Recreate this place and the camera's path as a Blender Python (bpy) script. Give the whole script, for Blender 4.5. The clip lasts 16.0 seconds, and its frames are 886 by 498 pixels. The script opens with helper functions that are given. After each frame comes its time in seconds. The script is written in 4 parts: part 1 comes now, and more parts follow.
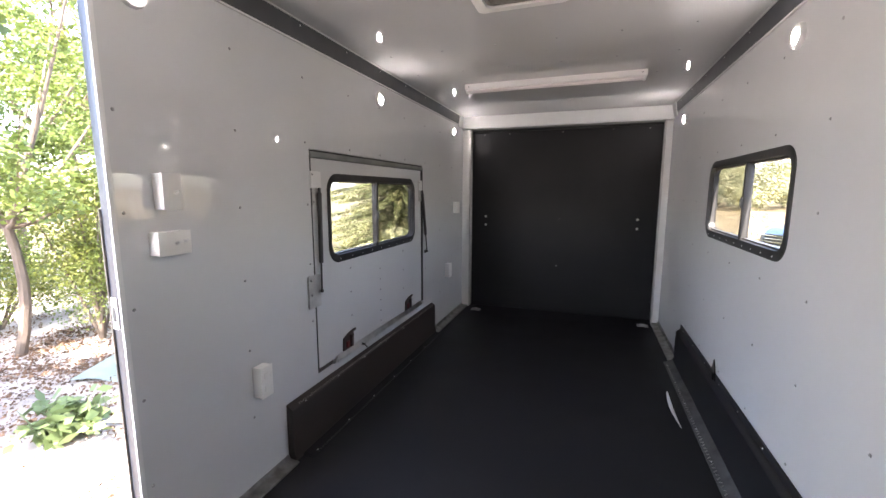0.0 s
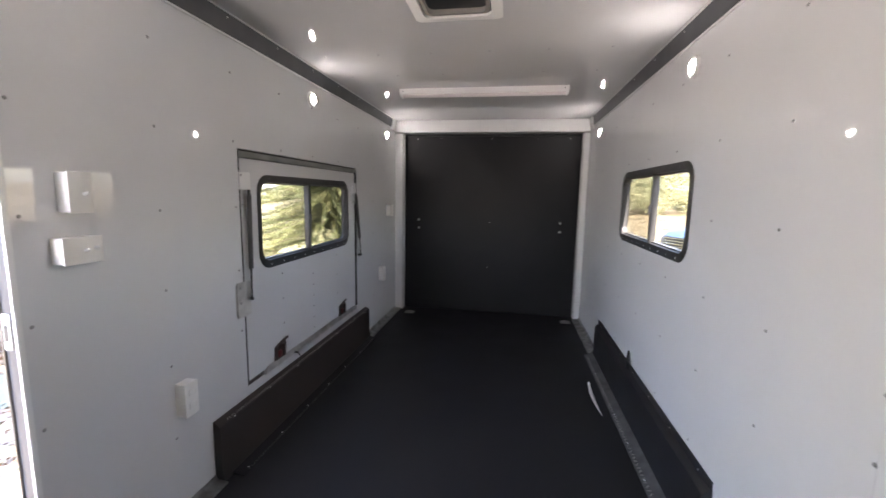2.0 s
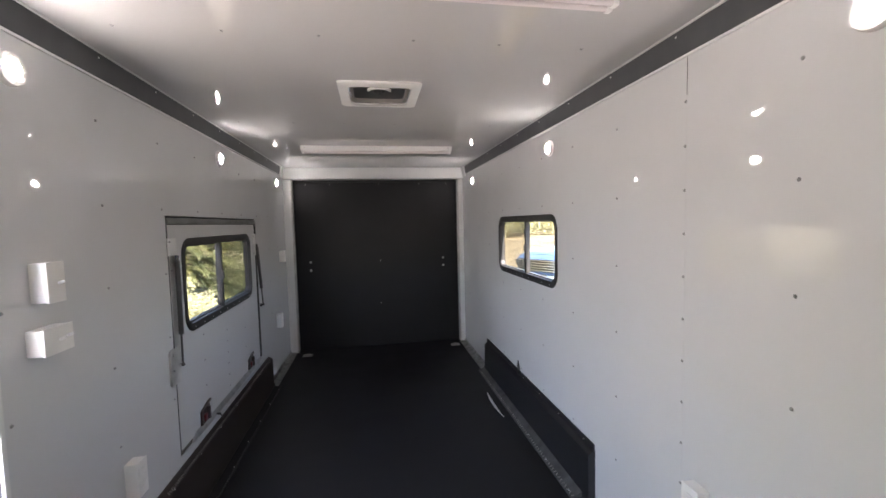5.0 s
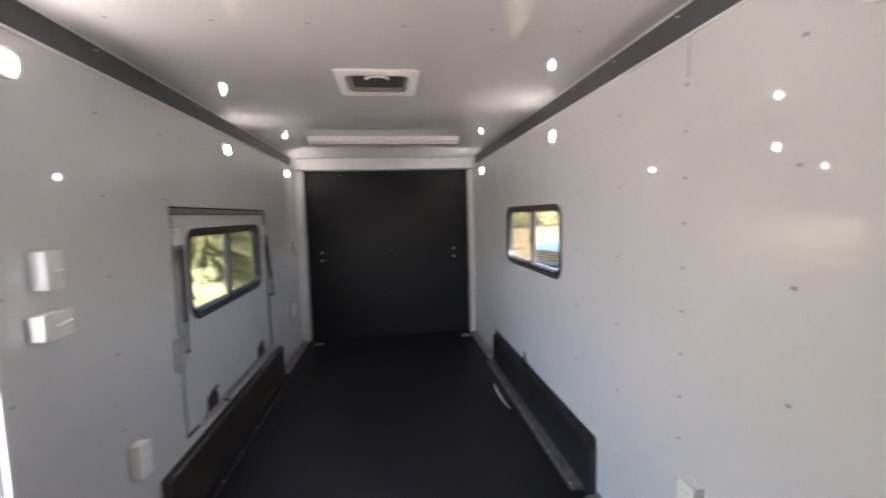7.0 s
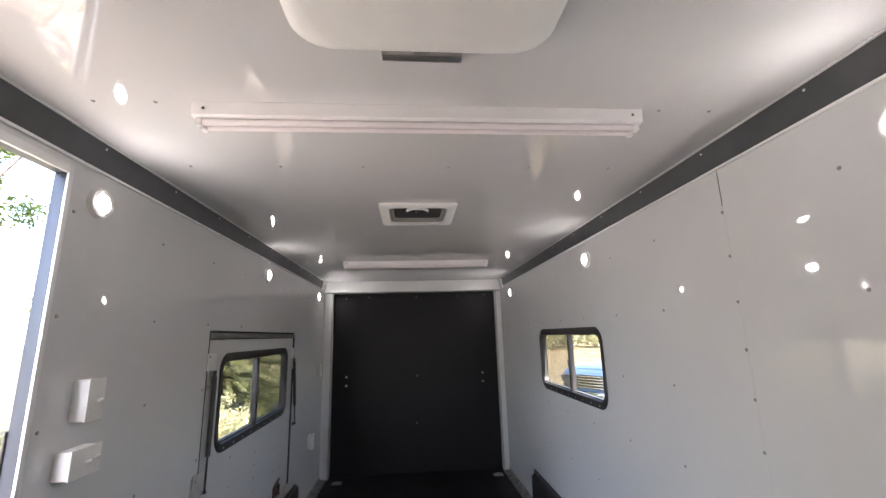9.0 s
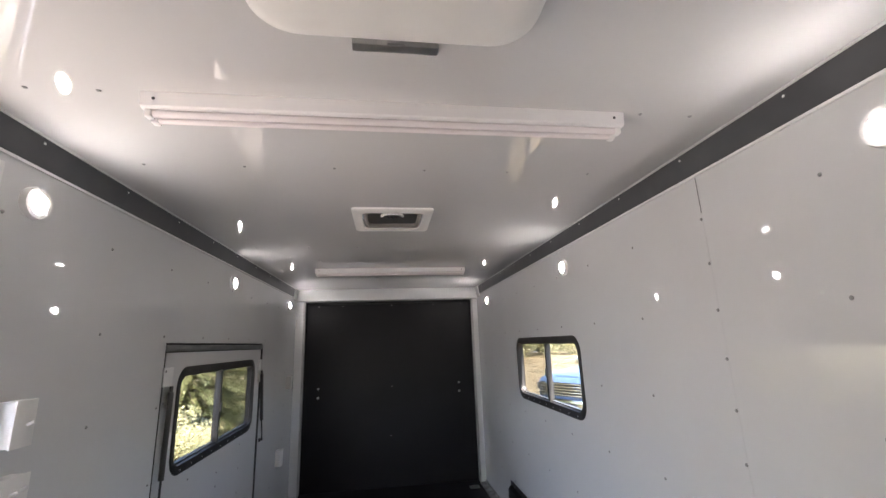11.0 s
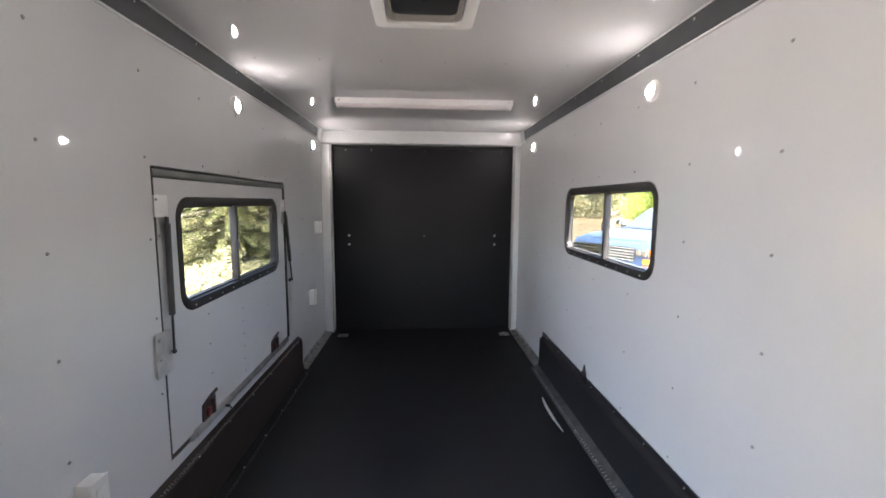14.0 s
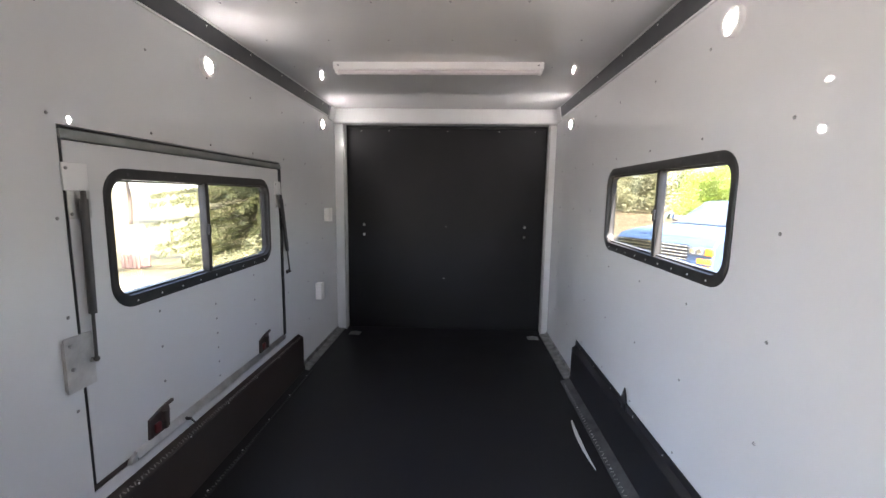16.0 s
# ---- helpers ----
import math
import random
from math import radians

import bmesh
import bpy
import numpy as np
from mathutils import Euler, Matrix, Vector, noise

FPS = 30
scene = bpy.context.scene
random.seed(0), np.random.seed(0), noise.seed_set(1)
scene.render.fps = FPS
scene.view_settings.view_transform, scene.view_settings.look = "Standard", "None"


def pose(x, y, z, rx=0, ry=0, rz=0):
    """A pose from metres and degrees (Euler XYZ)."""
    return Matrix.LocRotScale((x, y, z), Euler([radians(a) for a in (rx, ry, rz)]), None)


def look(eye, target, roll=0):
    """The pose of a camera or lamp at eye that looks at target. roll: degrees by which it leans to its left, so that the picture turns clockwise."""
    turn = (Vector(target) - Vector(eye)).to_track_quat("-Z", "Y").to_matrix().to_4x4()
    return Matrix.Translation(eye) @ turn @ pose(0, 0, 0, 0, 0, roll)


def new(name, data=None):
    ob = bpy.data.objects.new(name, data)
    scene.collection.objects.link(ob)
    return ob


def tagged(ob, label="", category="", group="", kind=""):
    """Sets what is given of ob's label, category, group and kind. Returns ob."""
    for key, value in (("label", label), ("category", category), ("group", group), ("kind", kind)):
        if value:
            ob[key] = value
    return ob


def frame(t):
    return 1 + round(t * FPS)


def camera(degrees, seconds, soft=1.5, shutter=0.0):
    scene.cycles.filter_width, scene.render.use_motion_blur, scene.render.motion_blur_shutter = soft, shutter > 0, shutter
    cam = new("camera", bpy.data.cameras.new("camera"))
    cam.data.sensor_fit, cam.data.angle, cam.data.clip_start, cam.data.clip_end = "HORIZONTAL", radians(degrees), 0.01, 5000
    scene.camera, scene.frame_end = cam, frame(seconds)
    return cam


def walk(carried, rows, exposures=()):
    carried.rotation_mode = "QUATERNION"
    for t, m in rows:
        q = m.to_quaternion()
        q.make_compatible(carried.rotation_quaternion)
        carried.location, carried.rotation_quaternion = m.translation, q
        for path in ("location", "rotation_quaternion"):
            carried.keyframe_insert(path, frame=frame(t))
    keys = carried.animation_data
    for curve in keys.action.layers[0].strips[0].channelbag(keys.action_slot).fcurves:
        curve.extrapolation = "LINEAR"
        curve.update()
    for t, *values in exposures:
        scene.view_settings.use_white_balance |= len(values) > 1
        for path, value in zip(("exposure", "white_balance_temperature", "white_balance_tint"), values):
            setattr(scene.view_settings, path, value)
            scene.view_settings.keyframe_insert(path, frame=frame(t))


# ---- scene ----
cam = camera(94.7, 16.0, shutter=0.4)
PATH = [
    (0, (0.296, 0.581, 1.283), (-0.361, 2.449, 1.001), 0.1),
    (0.5, (0.319, 0.581, 1.285), (-0.311, 2.462, 1.028), -0.4),
    (1, (0.332, 0.581, 1.284), (-0.253, 2.474, 1.017), -1.1),
    (1.5, (0.32, 0.581, 1.289), (-0.162, 2.5, 0.995), -0.6),
    (2, (0.257, 0.549, 1.296), (-0.066, 2.505, 1.027), 1.1),
    (2.3, (0.171, 0.483, 1.341), (0.117, 2.461, 1.049), 0.2),
    (2.5, (0.125, 0.409, 1.357), (0.191, 2.39, 1.091), -0.8),
    (2.7, (0.079, 0.341, 1.382), (0.205, 2.324, 1.157), -0.2),
    (3, (0.082, 0.264, 1.416), (0.235, 2.258, 1.383), -1.4),
    (3.5, (0.096, 0.186, 1.458), (0.248, 2.18, 1.444), 0.8),
    (4, (0.025, 0.169, 1.457), (0.19, 2.156, 1.301), -0.4),
    (4.5, (-0.049, 0.184, 1.433), (0.161, 2.172, 1.363), -2.2),
    (4.7, (-0.06, 0.197, 1.426), (0.216, 2.175, 1.313), -1.5),
    (6.8, (0.063, 0.202, 1.418), (0.517, 2.143, 1.255), -1.6),
    (7, (0.041, 0.2, 1.415), (0.288, 2.177, 1.244), -1.5),
    (7.5, (0.034, 0.204, 1.414), (0.041, 2.198, 1.264), -1.0),
    (8, (0.042, 0.199, 1.435), (0.125, 2.191, 1.6), -1.1),
    (8.2, (0.033, 0.2, 1.44), (0.135, 2.176, 1.742), -1.2),
    (8.5, (0.006, 0.211, 1.443), (0.132, 2.166, 1.844), -1.5),
    (9, (-0.039, 0.21, 1.434), (0.122, 2.16, 1.847), -1.6),
    (11.5, (-0.019, 0.336, 1.445), (0.263, 2.259, 1.917), -2.2),
    (12, (0.039, 0.402, 1.445), (0.209, 2.325, 1.966), -1.3),
    (12.5, (0.082, 0.426, 1.441), (0.237, 2.335, 2.016), 1.5),
    (13, (0.092, 0.471, 1.437), (0.169, 2.386, 2.007), 0.3),
    (13.3, (0.081, 0.511, 1.422), (0.166, 2.46, 1.863), 0.1),
    (13.5, (0.067, 0.557, 1.407), (0.178, 2.544, 1.61), -0.4),
    (13.7, (0.044, 0.629, 1.384), (0.225, 2.62, 1.31), -0.3),
    (14, (-0.011, 0.717, 1.361), (0.097, 2.701, 1.131), 0.4),
    (14.2, (-0.038, 0.772, 1.347), (0.062, 2.747, 1.039), 0.1),
    (14.5, (-0.029, 0.843, 1.318), (0.044, 2.806, 0.94), 1.0),
    (15, (0.053, 0.969, 1.321), (0.032, 2.948, 1.034), 0.8),
    (15.5, (0.132, 1.073, 1.318), (0.08, 3.058, 1.081), 1.7),
    (16, (0.166, 1.131, 1.302), (0.082, 3.111, 1.038), 0.9),
]
# seconds, stops, kelvin, tint
EXPOSURES = [(0, 4.76, 6650, 17.5), (1.5, 4.72, 6650, 17.5), (2.5, 4.8, 6600, 17), (3.5, 4.66, 6600, 17), (4.5, 4.58, 6600, 16.5), (7.0, 4.62, 6650, 17), (7.5, 4.63, 6650, 17), (8.5, 4.38, 6550, 16), (9.0, 4.3, 6500, 16), (11.5, 4.33, 6500, 16), (12.5, 4.38, 6500, 16), (13.5, 4.6, 6500, 16), (14.5, 4.96, 6500, 16), (16, 4.95, 6500, 16)]
walk(cam, [(t, look(eye, target, roll)) for t, eye, target, roll in PATH], EXPOSURES)

# ---- light ----
SUN_EL, SUN_FROM = 58.0, (0.16, -0.99)
world = bpy.data.worlds.new("sky_world")
scene.world = world
world.use_nodes = True
wn = world.node_tree
sky = wn.nodes.new("ShaderNodeTexSky")
sky.sky_type, sky.sun_disc = "NISHITA", False
sky.sun_elevation = radians(SUN_EL)
sky.sun_rotation = math.atan2(SUN_FROM[0], SUN_FROM[1])
sky.dust_density = 2.0
wn.links.new(sky.outputs[0], wn.nodes["Background"].inputs[0])
wn.nodes["Background"].inputs[1].default_value = 0.135
sun = new("sun", bpy.data.lights.new("sun", "SUN"))
sun.data.energy, sun.data.angle, sun.data.color = 2.7, radians(0.5), (1.0, 0.95, 0.86)
sun.matrix_world = look((SUN_FROM[0] * 20, SUN_FROM[1] * 20, 20 * math.tan(radians(SUN_EL))), (0, 0, 0))

# ---- materials ----


def mat(name, color, rough=0.5, metal=0.0, second=None, scale=8.0, amount=1.0, bump=0.0, bump_scale=60.0, stretch=(1, 1, 1), island=0.0, rough_var=0.0, spec=0.5):
    m = bpy.data.materials.new(name)
    m.use_nodes = True
    n, l = m.node_tree.nodes, m.node_tree.links
    b = n["Principled BSDF"]
    b.inputs["Roughness"].default_value, b.inputs["Metallic"].default_value = rough, metal
    b.inputs["Specular IOR Level"].default_value = spec
    tc = n.new("ShaderNodeTexCoord")
    mp = n.new("ShaderNodeMapping")
    mp.inputs["Scale"].default_value = stretch
    l.new(tc.outputs["Object"], mp.inputs[0])
    second = second or tuple(c * 0.82 for c in color)
    mix = n.new("ShaderNodeMix")
    mix.data_type = "RGBA"
    mix.inputs[6].default_value, mix.inputs[7].default_value = (*color, 1), (*second, 1)
    big = n.new("ShaderNodeTexNoise")
    big.inputs["Scale"].default_value, big.inputs["Detail"].default_value = scale, 6
    l.new(mp.outputs[0], big.inputs[0])
    ramp = n.new("ShaderNodeMapRange")
    ramp.inputs[1].default_value, ramp.inputs[2].default_value, ramp.inputs[4].default_value = 0.35, 0.7, amount
    l.new(big.outputs[0], ramp.inputs[0])
    l.new(ramp.outputs[0], mix.inputs[0])
    col = mix.outputs[2]
    if island:
        geo, hsv = n.new("ShaderNodeNewGeometry"), n.new("ShaderNodeHueSaturation")
        r2 = n.new("ShaderNodeMapRange")
        r2.inputs[3].default_value, r2.inputs[4].default_value = 1 - island, 1 + island
        l.new(geo.outputs["Random Per Island"], r2.inputs[0])
        l.new(r2.outputs[0], hsv.inputs["Value"])
        l.new(col, hsv.inputs["Color"])
        col = hsv.outputs[0]
    l.new(col, b.inputs["Base Color"])
    if rough_var:
        rr = n.new("ShaderNodeMapRange")
        rr.inputs[3].default_value, rr.inputs[4].default_value = max(0.02, rough - rough_var), rough + rough_var
        l.new(big.outputs[0], rr.inputs[0])
        l.new(rr.outputs[0], b.inputs["Roughness"])
    if bump:
        fine, bp = n.new("ShaderNodeTexNoise"), n.new("ShaderNodeBump")
        fine.inputs["Scale"].default_value, fine.inputs["Detail"].default_value = bump_scale, 3
        bp.inputs["Strength"].default_value, bp.inputs["Distance"].default_value = 1.0, bump
        l.new(mp.outputs[0], fine.inputs[0])
        l.new(fine.outputs[0], bp.inputs["Height"])
        l.new(bp.outputs[0], b.inputs["Normal"])
    return m


def panel_mat(name, color, rough, wave, wave_scale, wave_stretch, coat, grain=0.000002):
    """Glossy painted sheet metal: faint dirt, slow waves from the studs behind, fine grain."""
    m = mat(name, color, 0.35, 0.0, second=tuple(c * 0.93 for c in color), scale=1.7, amount=0.7, rough_var=0.05, spec=0.0)
    b = m.node_tree.nodes["Principled BSDF"]
    n, l = m.node_tree.nodes, m.node_tree.links
    tc, mp = n.new("ShaderNodeTexCoord"), n.new("ShaderNodeMapping")
    mp.inputs["Scale"].default_value = wave_stretch
    l.new(tc.outputs["Object"], mp.inputs[0])
    slow, b1 = n.new("ShaderNodeTexNoise"), n.new("ShaderNodeBump")
    slow.inputs["Scale"].default_value, slow.inputs["Detail"].default_value = wave_scale, 1.5
    b1.inputs["Strength"].default_value, b1.inputs["Distance"].default_value = 1.0, wave
    l.new(mp.outputs[0], slow.inputs[0])
    l.new(slow.outputs[0], b1.inputs["Height"])
    fine, b2 = n.new("ShaderNodeTexNoise"), n.new("ShaderNodeBump")
    fine.inputs["Scale"].default_value = 180
    b2.inputs["Strength"].default_value, b2.inputs["Distance"].default_value = 1.0, grain
    l.new(tc.outputs["Object"], fine.inputs[0])
    l.new(fine.outputs[0], b2.inputs["Height"])
    l.new(b1.outputs[0], b2.inputs["Normal"])
    gloss, fr, mx = (n.new(k) for k in ("ShaderNodeBsdfGlossy", "ShaderNodeFresnel", "ShaderNodeMixShader"))
    gloss.inputs["Roughness"].default_value, fr.inputs["IOR"].default_value = rough, coat
    l.new(b2.outputs[0], b.inputs["Normal"])
    l.new(b2.outputs[0], gloss.inputs["Normal"])
    l.new(fr.outputs[0], mx.inputs[0])
    l.new(b.outputs[0], mx.inputs[1])
    l.new(gloss.outputs[0], mx.inputs[2])
    l.new(mx.outputs[0], n["Material Output"].inputs[0])
    return m


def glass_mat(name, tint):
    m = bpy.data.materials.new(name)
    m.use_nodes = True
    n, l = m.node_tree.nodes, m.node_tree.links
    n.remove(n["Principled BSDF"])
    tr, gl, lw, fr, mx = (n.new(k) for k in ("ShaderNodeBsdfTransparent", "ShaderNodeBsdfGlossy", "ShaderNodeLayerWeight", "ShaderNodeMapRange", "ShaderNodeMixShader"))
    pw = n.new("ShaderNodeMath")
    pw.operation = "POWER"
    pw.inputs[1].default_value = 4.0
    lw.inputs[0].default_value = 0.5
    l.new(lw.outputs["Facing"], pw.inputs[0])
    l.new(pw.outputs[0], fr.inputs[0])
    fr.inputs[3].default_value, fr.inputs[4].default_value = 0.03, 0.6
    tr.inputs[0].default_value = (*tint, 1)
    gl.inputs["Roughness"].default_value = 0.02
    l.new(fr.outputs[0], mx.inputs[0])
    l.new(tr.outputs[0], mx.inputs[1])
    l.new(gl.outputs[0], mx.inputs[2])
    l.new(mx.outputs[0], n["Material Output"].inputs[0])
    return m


def leaf_mat(name, color, second, island=0.35, through_light=0.28):
    m = mat(name, color, 0.55, second=second, scale=0.9, island=island, spec=0.25)
    n, l = m.node_tree.nodes, m.node_tree.links
    b = n["Principled BSDF"]
    t, mx = n.new("ShaderNodeBsdfTranslucent"), n.new("ShaderNodeMixShader")
    l.new(b.inputs["Base Color"].links[0].from_socket, t.inputs[0])
    mx.inputs[0].default_value = through_light
    l.new(b.outputs[0], mx.inputs[1])
    l.new(t.outputs[0], mx.inputs[2])
    l.new(mx.outputs[0], n["Material Output"].inputs[0])
    return m


def lamp_mat(name, color, strength):
    m = bpy.data.materials.new(name)
    m.use_nodes = True
    b = m.node_tree.nodes["Principled BSDF"]
    b.inputs["Base Color"].default_value = (0.9, 0.9, 0.9, 1)
    b.inputs["Emission Color"].default_value, b.inputs["Emission Strength"].default_value = (*color, 1), strength
    return m


WHITE_WALL = panel_mat("white_wall_sheet", (0.68, 0.685, 0.69), 0.01, 0.004, 2.2, (1.0, 1.6, 0.15), 1.9)
WHITE_CEIL = panel_mat("white_ceiling_sheet", (0.66, 0.655, 0.65), 0.008, 0.0055, 2.6, (1.0, 1.0, 1.0), 2.3)
WHITE_TRIM = mat("white_trim_paint", (0.78, 0.78, 0.77), 0.25, scale=5, amount=0.3, bump=0.0001)
WHITE_PLASTIC = mat("white_plastic", (0.8, 0.79, 0.76), 0.35, scale=12, amount=0.25)
FIXTURE_WHITE = mat("fixture_enamel", (0.82, 0.8, 0.79), 0.3, scale=6, amount=0.25)
ACRYLIC = mat("tube_acrylic", (0.8, 0.74, 0.74), 0.15, scale=4, amount=0.3)
BLACK_FLOOR = mat("black_floor_coating", (0.006, 0.006, 0.008), 0.5, second=(0.011, 0.0105, 0.012), scale=3.0, bump=0.0006, bump_scale=140, rough_var=0.1, spec=0.25)
BLACK_DOOR = mat("black_door_coating", (0.008, 0.0076, 0.009), 0.45, second=(0.013, 0.0122, 0.014), scale=1.6, bump=0.0004, bump_scale=220, rough_var=0.08, spec=0.3)
# Copy of the black box paint, browned to carry the door's lens haze.
HAZY_BOX = mat("hazy_wheel_box_paint", (0.022, 0.0165, 0.0145), 0.34, second=(0.034, 0.025, 0.022), scale=2.5, bump=0.0003, bump_scale=90, rough_var=0.1)
BLACK_BOX = mat("black_wheel_box_paint", (0.012, 0.012, 0.014), 0.34, second=(0.02, 0.019, 0.021), scale=2.5, bump=0.0003, bump_scale=90, rough_var=0.1)
DARK_TRIM = mat("dark_grey_cove_trim", (0.045, 0.047, 0.052), 0.38, second=(0.06, 0.062, 0.066), scale=9, bump=0.0001)
# Black raised a little to carry the pale lens veil.
FRAME_BLACK = mat("black_window_frame", (0.024, 0.024, 0.024), 0.5, second=(0.036, 0.035, 0.034), scale=20, bump=0.0003, bump_scale=260, spec=0.3)
LIP_GREY = mat("scuffed_grey_lip", (0.1, 0.1, 0.1), 0.5, 0.2, second=(0.05, 0.05, 0.05), scale=16, bump=0.0006)
RUBBER = mat("black_rubber_seal", (0.018, 0.018, 0.018), 0.75)
ALU = mat("worn_aluminium", (0.58, 0.58, 0.57), 0.38, 0.9, second=(0.42, 0.42, 0.41), scale=14, bump=0.0002, rough_var=0.12)
ALU_FLOOR = mat("scuffed_tread_aluminium", (0.36, 0.35, 0.33), 0.42, 0.85, second=(0.2, 0.19, 0.18), scale=18, bump=0.0008, bump_scale=70, rough_var=0.12)
HINGE_GREY = mat("dull_grey_hinge", (0.24, 0.25, 0.24), 0.42, 0.5, second=(0.17, 0.18, 0.17), scale=10, bump=0.0002)
STEEL = mat("zinc_steel", (0.5, 0.5, 0.49), 0.35, 0.9, scale=25)
RIM = mat("pale_satin_rim", (0.75, 0.74, 0.72), 0.25, 0.0, scale=20)
PALE_STEEL = mat("pale_galvanised_plate", (0.55, 0.54, 0.52), 0.45, 0.35, second=(0.42, 0.41, 0.4), scale=22, bump=0.0002)
STRUT_DARK = mat("dark_strut_paint", (0.055, 0.052, 0.05), 0.35, scale=30)
SCREW_MAT = mat("painted_screw", (0.3, 0.3, 0.3), 0.4, 0.6, scale=80)
LATCH_DARK = mat("brown_black_latch", (0.04, 0.03, 0.027), 0.45, second=(0.065, 0.045, 0.038), scale=30)
LATCH_RED = mat("red_latch_plastic", (0.13, 0.02, 0.019), 0.4, scale=30)
# The jamb's bluish shade is put into this dark colour.
JAMB_SHADED = mat("shaded_jamb_paint", (0.028, 0.034, 0.048), 0.4, scale=6)
JAMB_BROWN = mat("brown_grey_seal", (0.16, 0.14, 0.11), 0.6, scale=10)
OUTER_SKIN = mat("white_outer_skin", (0.7, 0.7, 0.7), 0.35, scale=2)
# Both tints dim the bright outdoors; the second also stands for an insect screen.
GLASS = glass_mat("dimmed_window_glass", (0.76, 0.76, 0.75))
SCREEN_GLASS = glass_mat("dimmed_screened_glass", (0.52, 0.52, 0.505))
VENT_TINT = mat("smoked_vent_lid", (0.03, 0.032, 0.036), 0.3, scale=5)
VENT_DARK = mat("grey_vent_frame", (0.3, 0.28, 0.25), 0.5, scale=9)
PUCK_LIGHT = lamp_mat("puck_lens_glow", (1.0, 0.96, 0.91), 10.0)
GROUND_MAT = mat("dry_ground", (0.31, 0.28, 0.245), 0.9, second=(0.17, 0.145, 0.12), scale=0.7, bump=0.02, bump_scale=7, spec=0.15)
LAWN_MAT = mat("dry_grass_blades", (0.19, 0.15, 0.085), 0.7, second=(0.15, 0.125, 0.066), scale=0.3, island=0.12, spec=0.2)
BARK = mat("tree_bark", (0.12, 0.092, 0.07), 0.85, second=(0.065, 0.05, 0.038), scale=14, bump=0.01, bump_scale=22, stretch=(1, 1, 0.25), spec=0.2)
LEAF_LIGHT = leaf_mat("sunny_leaf", (0.11, 0.138, 0.03), (0.05, 0.078, 0.018))
LEAF_DARK = leaf_mat("deep_leaf", (0.075, 0.13, 0.03), (0.045, 0.085, 0.02))
LEAF_YELLOW = leaf_mat("yellow_green_leaf", (0.145, 0.158, 0.033), (0.075, 0.1, 0.022))
NEEDLE = leaf_mat("spruce_needle", (0.22, 0.225, 0.1), (0.1, 0.12, 0.05), through_light=0.3)
AGAVE = leaf_mat("pale_rosette_leaf", (0.11, 0.15, 0.06), (0.07, 0.1, 0.04), through_light=0.3)
LEAF_LIME = leaf_mat("lime_thicket_leaf", (0.34, 0.4, 0.08), (0.2, 0.27, 0.06), island=0.2)
# Washed-out leaf colours: the bright haze outdoors is mixed into these two.
LEAF_PALE = leaf_mat("haze_pale_leaf", (0.36, 0.35, 0.2), (0.29, 0.29, 0.16), island=0.15)
LEAF_GREY = leaf_mat("haze_grey_leaf", (0.24, 0.255, 0.15), (0.19, 0.2, 0.12), island=0.15)
LITTER = mat("dry_brown_litter", (0.14, 0.085, 0.05), 0.85, second=(0.07, 0.045, 0.03), scale=3, island=0.4, spec=0.1)
PAINT_BLUE = mat("light_blue_car_paint", (0.05, 0.085, 0.15), 0.28, 0.1, scale=3, amount=0.4)
CHROME = mat("bright_chrome", (0.75, 0.75, 0.75), 0.12, 1.0)
CAR_GLASS = mat("dark_car_glass", (0.13, 0.16, 0.17), 0.05, spec=0.8)
CAR_BLACK = mat("black_car_plastic", (0.02, 0.02, 0.02), 0.5)
TYRE = mat("tyre_rubber", (0.02, 0.02, 0.02), 0.8, bump=0.003, bump_scale=40)
HEADLIGHT = mat("headlight_lens", (0.1, 0.11, 0.12), 0.08, spec=0.8)
AMBER = mat("amber_marker_lens", (0.75, 0.25, 0.03), 0.15)
RED_WOOD = mat("red_brown_wood", (0.24, 0.15, 0.12), 0.7, scale=8)
TARP = mat("pale_green_sheet", (0.28, 0.33, 0.29), 0.45, scale=5, bump=0.004, bump_scale=12)
STONE = mat("grey_stone", (0.16, 0.155, 0.165), 0.85, scale=9, bump=0.006, bump_scale=18)

gn, gl = GROUND_MAT.node_tree.nodes, GROUND_MAT.node_tree.links
sep, zone, field = gn.new("ShaderNodeSeparateXYZ"), gn.new("ShaderNodeMapRange"), gn.new("ShaderNodeMix")
patch, tone = gn.new("ShaderNodeTexNoise"), gn.new("ShaderNodeMix")
gt = gn.new("ShaderNodeTexCoord")
field.data_type = tone.data_type = "RGBA"
patch.inputs["Scale"].default_value = 0.25
tone.inputs[6].default_value, tone.inputs[7].default_value = (0.18, 0.142, 0.082, 1), (0.14, 0.115, 0.066, 1)
zone.inputs[1].default_value, zone.inputs[2].default_value = 1.2, 2.6
gl.new(gt.outputs["Object"], sep.inputs[0])
gl.new(gt.outputs["Object"], patch.inputs[0])
gl.new(sep.outputs[0], zone.inputs[0])
gl.new(patch.outputs[0], tone.inputs[0])
gl.new(zone.outputs[0], field.inputs[0])
base_in = gn["Principled BSDF"].inputs["Base Color"]
gl.new(base_in.links[0].from_socket, field.inputs[6])
gl.new(tone.outputs[2], field.inputs[7])
gl.new(field.outputs[2], base_in)

lawn, far_zone = gn.new("ShaderNodeMix"), gn.new("ShaderNodeMapRange")
lawn.data_type = "RGBA"
far_zone.inputs[1].default_value, far_zone.inputs[2].default_value = 6.5, 9.0
lawn.inputs[7].default_value = (0.095, 0.082, 0.042, 1)
